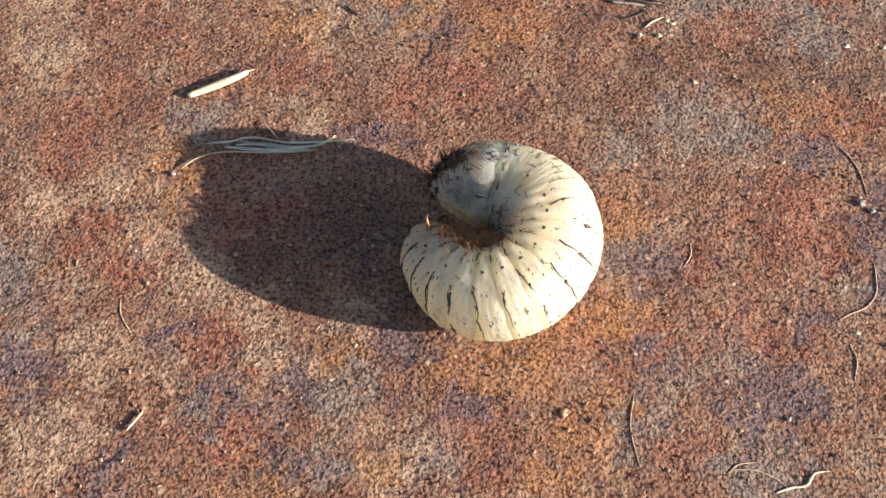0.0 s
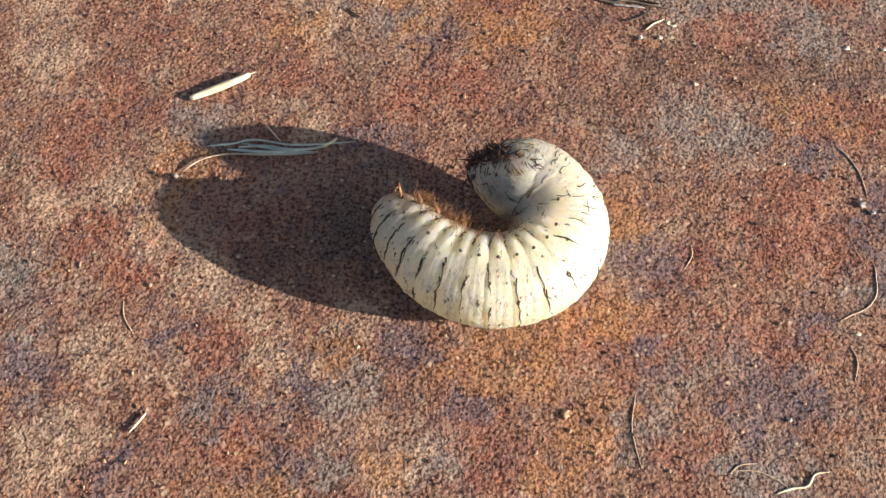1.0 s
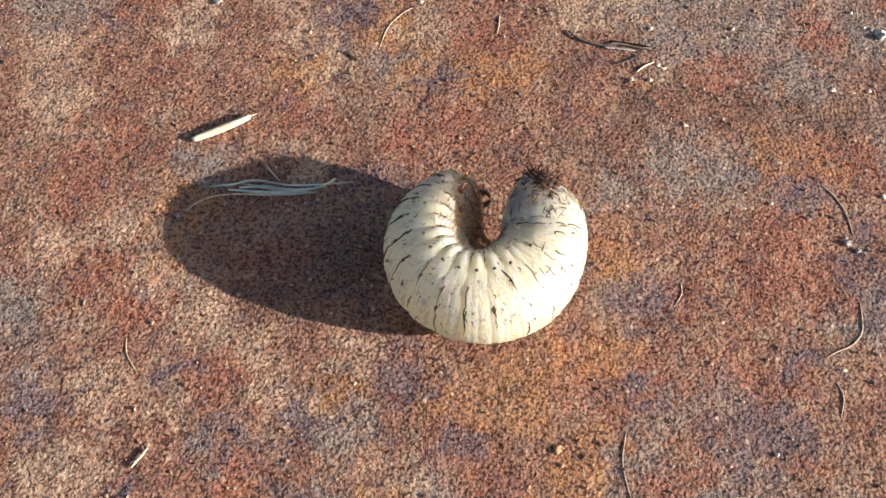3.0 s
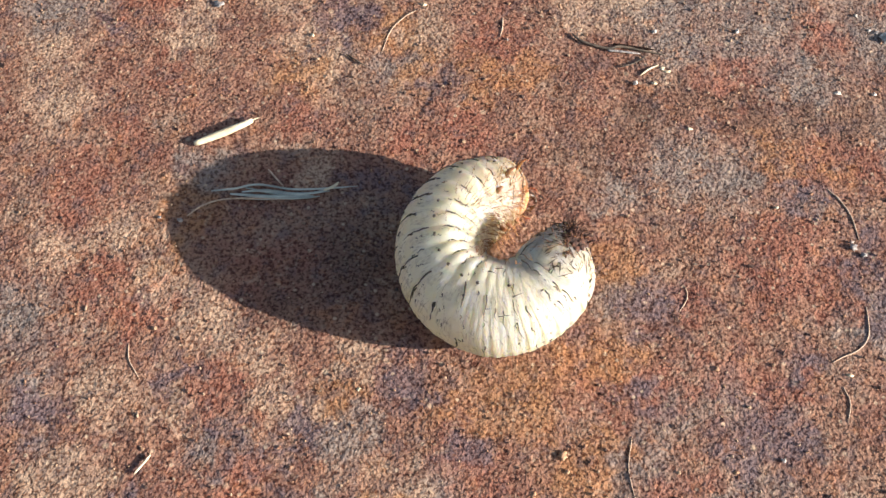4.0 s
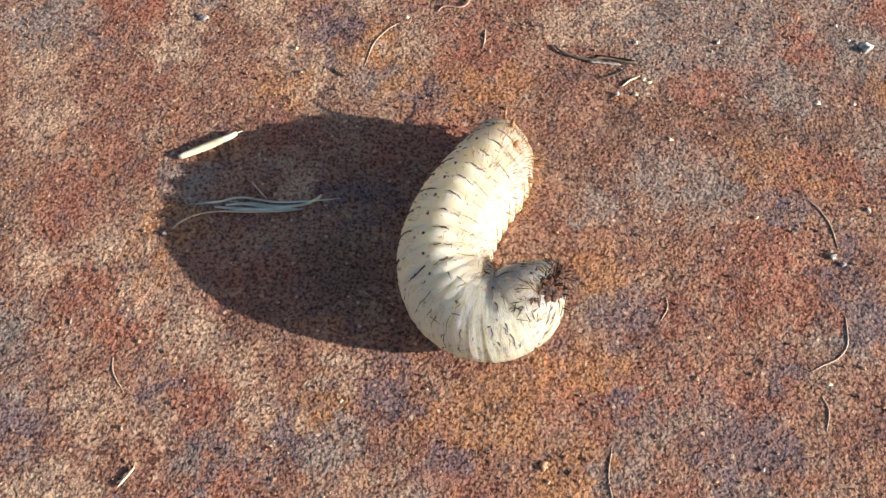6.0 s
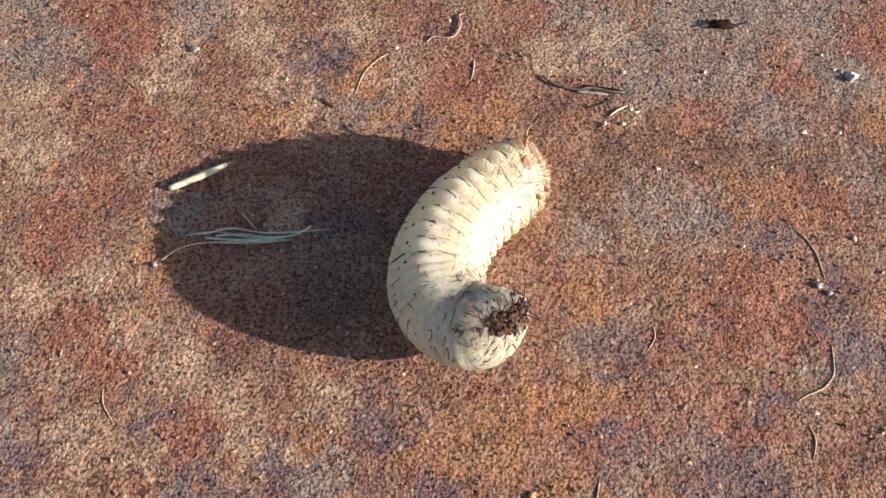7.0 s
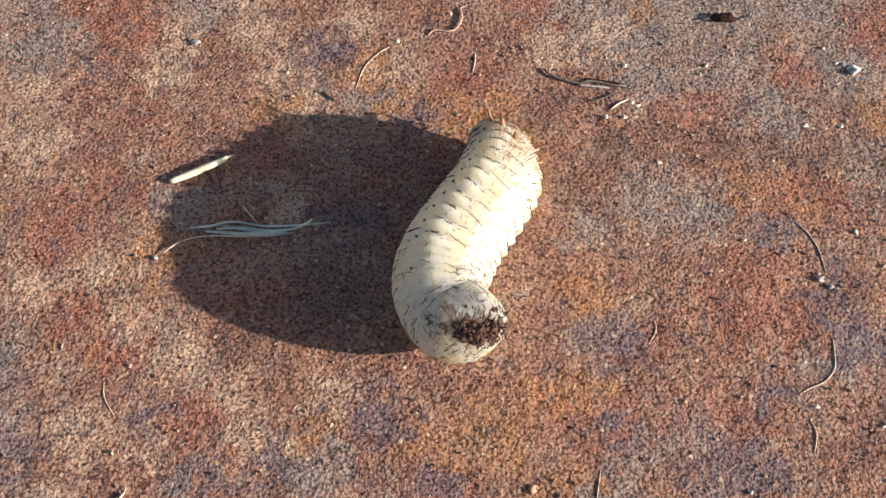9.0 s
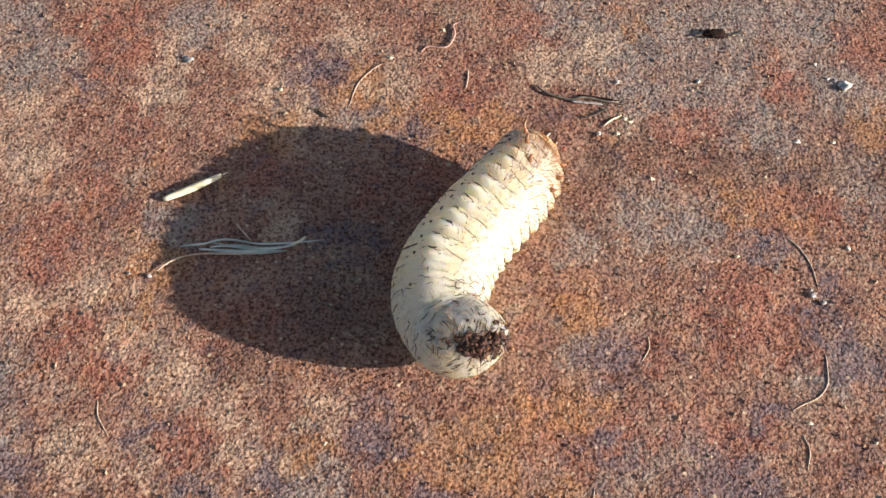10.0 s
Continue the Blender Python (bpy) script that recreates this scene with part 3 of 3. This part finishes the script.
    # ragged root fibres caught in the soil
    for _ in range(60):
        th, ph = rng.gauss(-0.05, 0.32), rng.gauss(0.36, 0.34)
        d = Vector((math.cos(th) * math.cos(ph), math.sin(th) * math.cos(ph), math.sin(ph)))
        at = tail_skin(d, 0.98)
        way = (d * rng.uniform(0.5, 1.3) + Vector((rng.uniform(-0.4, 0.4), rng.uniform(-1, 1), rng.uniform(-1, 1))).cross(d)).normalized()
        bend = (way + Vector((rng.uniform(-0.4, 0.4), rng.uniform(-0.4, 0.4), rng.uniform(-0.4, 0.4)))).normalized()
        long = rng.uniform(0.7, 2.1) * MM
        bm = tube(bmesh.new(), [at, at + way * long * 0.5, at + (way + bend) * long * 0.5], [rng.uniform(0.08, 0.16) * MM, 0.07 * MM, 0.02 * MM], 4)
        part("soil_fibre", bm, SOIL, tail, "dark fibre caught in the soil")
    bm = bmesh.new()     # short brown strokes over the tail, drawing its wrinkles too
    for _ in range(210):
        th, ph = rng.gauss(0.0, 0.75), rng.gauss(0.4, 0.7)
        d = Vector((math.cos(th) * math.cos(ph), math.sin(th) * math.cos(ph), math.sin(ph)))
        at = tail_skin(d)
        way = Vector((rng.uniform(-0.3, 0.3), rng.uniform(-0.4, 0.4), 1)).cross(d).normalized() * rng.uniform(0.25, 0.95) * MM
        tube(bm, [at - way, at, at + way], [0.01 * MM, rng.uniform(0.035, 0.085) * MM, 0.01 * MM], 4)
    part("bristles", bm, BRISTLE, tail, "dark short bristles and crease strokes")
    return larva, rings, head, tail


larva, rings, head, tail = build_larva()

# ---- litter on the sheet ----
def strand(points, thick, lift=0.12, ends=(0.5, 0.3), sides=6, flat=1.0, arch=0.0, follow=False):
    """A thin stem along points (mm on the sheet), following its height or level, its ends thinner, raised by lift and arched in its middle."""
    rest = [Vector((x, y, lift + arch * math.sin(math.pi * k / (len(points) - 1)))) * MM for k, (x, y) in enumerate(points)]
    line = smooth_line(rest, 6)
    if follow:
        line = [Vector((v[0], v[1], v[2] + sheet_height(v[0] / MM, v[1] / MM) * MM)) for v in line]
    u = np.linspace(0, 1, len(line))
    radii = thick * MM * np.interp(u, (0, 0.15, 0.8, 1), (ends[0], 1, 0.95, ends[1]))
    radii = [r * (1 + 0.18 * noise.noise(Vector((k * 0.7, points[0][0], points[0][1])))) for k, r in enumerate(radii)]
    return tube(bmesh.new(), line, radii, sides, flat)


def stem(name, label, category, material, points, thick, **more):
    group = more.pop("group", "")
    return tagged(part(name, strand(points, thick, follow=True, **more), material), label, category, group)


def crumb(name, label, category, material, x, y, size, seed, group=""):
    bm = lump(bmesh.new(), (0, 0, 0), [s * 0.60 * MM for s in size], seed, 2, 1.15)
    ob = part(name, bm, material)
    ob.location = (x * MM, y * MM, size[2] * 0.28 * MM)
    return tagged(ob, label, category, group)


def build_straw():
    """A split chip of straw, tipped up on one edge, with a darker frayed end."""
    chip = tagged(new("straw_chip"), "pale cream split straw chip lying on rusty metal", "straw")
    a, b = Vector((-31.4, 14.3, 0.42)), Vector((-24.3, 18.2, 0.46))
    ahead, rows = (b - a).normalized(), 15
    side = ahead.cross(Vector((0, 0, 1))).normalized()
    bm, rings = bmesh.new(), []
    for k in range(rows):
        u = k / (rows - 1)
        at = a.lerp(b, u) + side * 0.18 * math.sin(u * 3.0) + Vector((0, 0, 0.12 * math.sin(u * math.pi)))
        wide = float(np.interp(u, (0, 0.05, 0.3, 0.55, 0.9, 1), (0.28, 0.42, 0.55, 0.60, 0.42, 0.22))) * (1 + 0.10 * noise.noise(Vector((k * 0.9, 0, 0))))
        ring = []
        for j in range(10):
            th = 2 * math.pi * j / 10
            ring.append(bm.verts.new((at + side * wide * math.cos(th) + Vector((0, 0, 1)) * 0.48 * math.sin(th) * (1 - 0.5 * abs(math.cos(th)))) * MM))
        rings.append(ring)
    for p, q in zip(rings, rings[1:]):
        for j in range(10):
            bm.faces.new((p[j], p[(j + 1) % 10], q[(j + 1) % 10], q[j]))
    bm.faces.new(rings[0][::-1])
    bm.faces.new(rings[-1])
    part("splinter", bm, STRAW, chip)
    part("frayed_tip", strand([(-24.6, 18.0), (-24.1, 18.3), (-23.5, 18.6)], 0.10, lift=0.55), STRAW, chip, "thin frayed tip")
    part("frayed_edge", strand([(-30.6, 14.9), (-28.0, 16.1), (-25.8, 17.2)], 0.13, lift=0.35), TWIG, chip, "dark fibre along the edge")
    return chip


def build_grass():
    """A tuft of flat dried blades lying together."""
    tuft = tagged(new("grass_wisp"), "wisp of dried blue-grey grass blades on the rusty sheet", "grass")
    blades = (
        ([(-28.4, 7.2), (-25.6, 7.6), (-22.6, 8.3), (-18.2, 7.7), (-13.5, 8.0), (-10.2, 8.4)], 0.15, 0.45),
        ([(-24.6, 7.2), (-21.5, 7.5), (-18.0, 7.1), (-15.2, 7.4), (-13.2, 8.3)], 0.20, 0.35),
        ([(-26.0, 6.9), (-22.0, 6.7), (-18.6, 6.8), (-15.6, 6.9)], 0.22, 0.30),
        ([(-25.4, 6.3), (-21.0, 6.4), (-17.2, 6.6), (-14.8, 6.9)], 0.20, 0.22),
        ([(-24.2, 7.8), (-20.0, 7.0), (-16.5, 7.1), (-13.6, 7.6)], 0.16, 0.42),
    )
    for line, thick, lift in blades:
        part("blade", strand(line, thick, lift=lift, flat=0.45), GRASS, tuft)
    part("blade", strand([(-31.0, 3.6), (-29.2, 5.1), (-26.6, 6.0), (-23.0, 6.25), (-18.0, 6.3)], 0.12, lift=0.2, arch=0.25), ROOT, tuft, "pale curled blade")
    part("blade", strand([(-21.6, 10.7), (-20.6, 9.4), (-19.4, 8.1)], 0.11, lift=0.35, arch=0.2), ROOT, tuft, "pale short stalk")
    part("blade", strand([(-14.4, 7.6), (-13.2, 8.2), (-12.6, 8.9)], 0.20, lift=0.5), STRAW, tuft, "straw-coloured blade tip")
    return tuft


def build_twig():
    twig = tagged(new("dark_twig"), "thin dark broken twig with peeling bark on rusty metal", "twig")
    part("stick", strand([(17.7, 34.2), (18.8, 33.0), (20.6, 32.2), (22.6, 31.7), (24.2, 32.1), (27.0, 31.5), (30.2, 30.8)], 0.20, lift=0.2), TWIG, twig)
    part("bark_strip", strand([(22.4, 31.4), (24.6, 31.2), (26.8, 30.9)], 0.20, lift=0.2, flat=0.5), GREY_CRUMB, twig, "pale grey-green bark strip")
    part("stick", strand([(23.2, 32.5), (26.2, 32.0), (29.0, 31.5)], 0.15, lift=0.3), SEED, twig)
    part("side_stick", strand([(24.0, 28.6), (26.0, 29.4), (27.6, 30.6)], 0.10, lift=0.1), TWIG, twig, "thin reddish side shoot")
    return twig


def build_seed():
    seed = tagged(new("seed_husk"), "small black seed husk with a hair-thin tail", "seed")
    bm = lump(bmesh.new(), (0, 0, 0), (1.6 * MM, 0.8 * MM, 0.45 * MM), 4, 3, 0.6)
    husk = part("husk", bm, SEED, seed)
    husk.location = (43.6 * MM, 43.8 * MM, 0.45 * MM)
    part("awn", strand([(45.2, 43.6), (46.8, 43.9), (48.4, 44.6)], 0.10, lift=0.3), TWIG, seed)
    part("awn", strand([(41.9, 43.7), (40.6, 43.5)], 0.12, lift=0.3), TWIG, seed)
    return seed


build_straw()
build_grass()
build_twig()
build_seed()
ROOTS = "rootlets on the sheet"
root_label = "thin pale dry rootlet lying on rusty metal"
for line, thick in (
    ([(49.0, 9.8), (50.4, 8.2), (51.5, 5.7), (52.0, 2.4)], 0.17),
    ([(51.3, -7.0), (51.2, -9.0), (50.9, -11.0), (49.6, -12.6), (47.6, -13.6), (46.2, -14.4)], 0.13),
    ([(47.0, -17.4), (47.5, -19.3), (46.9, -21.8)], 0.13),
    ([(-35.6, -13.9), (-35.2, -16.0), (-33.7, -18.3)], 0.12),
    ([(30.0, -4.7), (30.0, -6.3), (28.9, -8.2)], 0.12),
    ([(-3.6, 38.0), (-5.3, 36.6), (-7.1, 34.0), (-8.2, 30.0)], 0.13),
    ([(8.3, 37.0), (8.2, 35.2), (7.9, 33.5)], 0.15),
    ([(22.3, -24.0), (21.7, -28.0), (22.5, -32.4)], 0.10),
    ([(32.0, -32.4), (34.6, -32.4), (36.6, -33.2), (38.0, -34.2)], 0.13),
    ([(31.8, -32.8), (33.0, -31.8), (35.0, -31.5)], 0.12),
):
    stem("rootlet", root_label, "rootlet", ROOT, line, 0.62 * thick, lift=0.05, arch=0.02, group=ROOTS)
stem("rootlet", "pinkish curled rootlet lying on rusty metal", "rootlet", PINK_ROOT, [(1.6, 40.2), (2.6, 41.1), (4.4, 40.8), (5.6, 41.2), (6.4, 43.2), (6.2, 45.0), (7.2, 45.8)], 0.14, lift=0.12, arch=0.2, group=ROOTS)
stem("rootlet", "bent cream rootlet with a kinked end", "rootlet", STRAW, [(36.6, -34.8), (38.4, -34.2), (40.0, -33.9), (41.0, -32.6), (42.6, -32.3)], 0.13, lift=0.06, arch=0.05, group=ROOTS)
stem("straw_splinter", "short cream straw splinter on edge", "straw", STRAW, [(-31.1, -27.5), (-31.8, -28.6), (-32.6, -29.8)], 0.15, lift=0.3)
stem("straw_splinter", "pale straw splinter among crumbs beside the twig", "straw", STRAW, [(26.6, 27.3), (27.8, 28.3), (29.2, 29.1)], 0.13, lift=0.12)
stem("dark_fibre", "short dark fibre on the rusty sheet", "fibre", TWIG, [(-12.9, 29.8), (-11.6, 28.8), (-10.2, 27.8)], 0.13, lift=0.2)
for i, (x, y, size, what) in enumerate((
    (60.8, 34.6, (1.2, 1.3, 0.8), "white"), (59.5, 35.6, (0.7, 0.5, 0.35), "grey"), (58.6, 36.0, (0.4, 0.3, 0.3), "white"),
    (57.2, 38.6, (0.45, 0.4, 0.35), "white"), (29.0, 34.9, (0.5, 0.42, 0.4), "white"), (40.4, 35.3, (0.42, 0.45, 0.4), "white"),
    (52.7, 25.0, (0.8, 0.35, 0.3), "white"), (57.5, 24.9, (0.6, 0.4, 0.35), "white"), (25.9, 26.0, (0.5, 0.35, 0.35), "white"),
    (29.6, 28.6, (0.55, 0.4, 0.3), "cream"), (28.4, 26.0, (0.6, 0.4, 0.35), "cream"), (30.3, 28.0, (0.7, 0.25, 0.25), "cream"),
    (32.4, 18.6, (0.5, 0.42, 0.35), "cream"), (14.5, -26.5, (0.75, 0.75, 0.26), "tan"), (-17.7, 33.0, (0.42, 0.42, 0.35), "cream"),
    (-31.0, 38.2, (1.1, 0.7, 0.35), "grey"), (42.3, 6.8, (0.5, 0.3, 0.25), "cream"), (51.1, 1.2, (0.9, 0.7, 0.4), "grey"),
    (52.2, 0.2, (0.6, 0.5, 0.3), "grey"), (51.0, 2.0, (0.4, 0.28, 0.25), "grey"), (-31.8, 3.1, (0.45, 0.4, 0.3), "grey"),
    (-34.4, 3.4, (0.4, 0.3, 0.25), "grey"), (8.9, 33.0, (0.25, 0.25, 0.22), "white"), (4.8, 44.2, (0.35, 0.35, 0.3), "cream"),
    (39.0, -26.5, (0.45, 0.35, 0.3), "white"), (55.4, -18.4, (0.35, 0.3, 0.25), "cream"), (56.6, 8.2, (0.45, 0.4, 0.35), "white"),
    (-2.6, 38.9, (0.55, 0.35, 0.3), "cream"), (48.0, -16.0, (0.6, 0.3, 0.25), "cream"), (-8.6, -19.0, (0.35, 0.35, 0.25), "cream"),
    (14.9, -28.3, (0.4, 0.35, 0.2), "tan"), (11.2, -30.9, (0.42, 0.38, 0.2), "tan"), (33.6, -28.0, (0.4, 0.35, 0.2), "tan"),
)):
    material, label = {"white": (CHALK, "small chalk-white crumb on rusty metal"), "grey": (GREY_CRUMB, "grey flaking crumb on rusty metal"), "cream": (STRAW, "small cream-coloured crumb on rusty metal"), "tan": (TAN_CRUMB, "flat round tan flake on rusty metal")}[what]
    crumb("crumb", label, "crumb", material, x, y, size, i + 1, "crumbs on the sheet")


def build_grit():
    """Grains of rust too many to count, strewn over the sheet."""
    rng = np.random.default_rng(21)
    bm = bmesh.new()
    bmesh.ops.create_icosphere(bm, subdivisions=1, radius=1.0)
    base = np.array([v.co[:] for v in bm.verts])
    tris = np.array([[v.index for v in f.verts] for f in bm.faces])
    bm.free()
    count = 3600
    at = np.stack([rng.uniform(-66, 78, count), rng.uniform(-46, 66, count)], -1)
    size = np.exp(rng.normal(-2.0, 0.30, count)).clip(0.07, 0.32)
    shape = base[None] * (1 + 0.28 * rng.standard_normal((count, len(base), 1))) * size[:, None, None] * rng.uniform(0.7, 1.25, (count, 1, 3)) * (1, 1, 0.75)
    shape[..., :2] += at[:, None]
    shape[..., 2] += (size * 0.30)[:, None]
    faces = (tris[None] + (np.arange(count) * len(base))[:, None, None]).reshape(-1, 3)
    mesh = bpy.data.meshes.new("rust_grit")
    mesh.from_pydata((shape.reshape(-1, 3) * MM).tolist(), [], faces.tolist())
    mesh.materials.append(GRIT)
    return tagged(new("rust_grit", mesh), "loose tan and brown rust grains strewn over the sheet", "grit", kind="stuff")


build_grit()


# ---- what moves ----
POSTURES = []


def posture(t, place, turn, bend, lean, stretch):
    """The larva at t seconds: its middle (mm), its turn there, its curl towards the belly, its sideways lean and its stretch."""
    POSTURES.append((t, spine(place, turn, bend, lean, stretch)))


def motions():
    posture(0, (11.31, -12.70, 7.62), (0.114, -0.102, 0.905), (4.35, -0.27, -3.94, -1.00, -3.74), (-0.75, 0.99, 2.66), -0.109)
    posture(0.5, (10.39, -13.21, 7.62), (0.148, -0.131, 0.558), (4.14, 1.30, -4.65, -1.21, -2.23), (-0.68, 1.44, 2.47), -0.102)
    posture(1, (8.44, -12.59, 5.96), (0.230, -0.005, 0.249), (3.95, 2.74, -2.15, -2.92, -2.47), (-0.35, 0.56, 1.65), -0.089)
    posture(1.5, (7.33, -12.54, 5.90), (0.249, -0.004, 0.083), (3.60, 3.25, -2.52, -2.62, -0.80), (-0.30, 0.62, 1.91), -0.139)
    posture(2, (4.28, -11.67, 6.00), (0.232, -0.085, -0.317), (3.50, 3.13, -3.08, -1.79, -0.53), (-0.13, 0.33, 1.95), -0.115)
    posture(2.5, (4.20, -11.18, 6.45), (0.247, 0.011, -0.399), (3.18, 2.62, -4.21, -1.73, 1.07), (-0.67, 0.62, 1.72), -0.109)
    posture(3, (3.30, -9.75, 6.27), (0.208, -0.114, -0.409), (3.94, 0.56, -4.08, 0.02, 1.58), (-0.93, 1.44, 1.51), -0.114)
    posture(3.2, (2.84, -9.84, 6.18), (0.213, -0.096, -0.482), (4.34, -0.14, -3.16, 0.86, 1.21), (-1.16, 0.53, 1.66), -0.085)
    posture(4.3, (1.08, -5.92, 6.04), (0.393, -0.272, -1.315), (3.27, 2.59, -2.64, -1.88, -0.23), (-1.87, 1.67, -0.20), -0.074)
    posture(4.5, (1.35, -6.22, 6.35), (0.509, -0.207, -1.259), (3.37, 1.83, -3.83, -1.38, 1.36), (-2.09, 1.79, -0.25), -0.117)
    posture(5, (2.16, -3.73, 6.01), (0.421, -0.363, -1.582), (2.75, 4.01, -4.71, -2.59, 2.66), (-1.63, 0.79, 0.26), -0.056)
    posture(5.5, (3.14, -2.64, 6.46), (0.465, -0.395, -1.780), (2.14, 5.00, -3.27, -3.71, 2.12), (-1.55, -0.70, 0.76), -0.048)
    posture(5.7, (3.43, -2.23, 6.49), (0.459, -0.440, -1.781), (2.00, 5.41, -2.29, -4.61, 0.54), (-1.54, -1.32, 1.23), -0.022)
    posture(6.8, (4.45, 3.57, 6.60), (0.586, -0.854, -1.898), (1.14, 3.69, 1.28, -1.11, -1.02), (-1.10, -0.86, 2.29), -0.081)
    posture(7, (5.00, 3.69, 6.62), (0.561, -0.796, -1.954), (1.57, 4.60, 0.99, -0.55, -0.90), (-1.61, -1.35, 0.97), -0.086)
    posture(7.5, (6.34, 3.37, 6.68), (0.491, -0.755, -1.988), (1.14, 5.43, 2.09, -0.96, -0.65), (-1.38, -2.36, -0.13), -0.106)
    posture(8, (6.30, 3.44, 6.86), (0.548, -0.843, -1.954), (0.64, 4.92, 3.26, -1.08, -0.20), (-0.67, -2.40, 0.87), -0.134)
    posture(8.5, (6.82, 4.25, 6.74), (0.524, -0.821, -1.933), (0.58, 5.16, 4.66, -1.18, -1.12), (-0.10, -2.70, 0.78), -0.067)
    posture(9, (7.17, 4.40, 6.83), (0.503, -0.815, -2.025), (0.84, 4.78, 3.64, -0.90, 0.48), (-0.50, -2.89, 0.72), -0.134)
    posture(9.5, (7.39, 4.29, 6.89), (0.625, -0.921, -2.007), (1.41, 4.30, 3.22, 0.02, -0.63), (-0.54, -1.90, 1.84), -0.086)
    posture(10, (7.68, 4.79, 6.85), (0.538, -0.819, -2.080), (1.49, 4.00, 2.83, 0.85, -0.41), (-0.95, -2.14, -0.08), -0.125)
    walk(head, [(t, pose_on(p, 0.0)) for t, p in POSTURES])
    # the tail rolls over as the larva draws itself straight
    roll = [(t, float(np.interp(t, (2.5, 4.3, 5.7, 6.8), (0, 2.0, 4.0, 11.0)))) for t, _ in POSTURES]
    walk(tail, [(t, pose_on(p, TAIL_S) @ Matrix.Rotation(radians(turn), 4, Vector((0.062, -0.431, 0.900)))) for (t, p), (_, turn) in zip(POSTURES, roll)])
    for ring, s in zip(rings, SPOTS):
        walk(ring, [(t, pose_on(p, s)) for t, p in POSTURES])


motions()
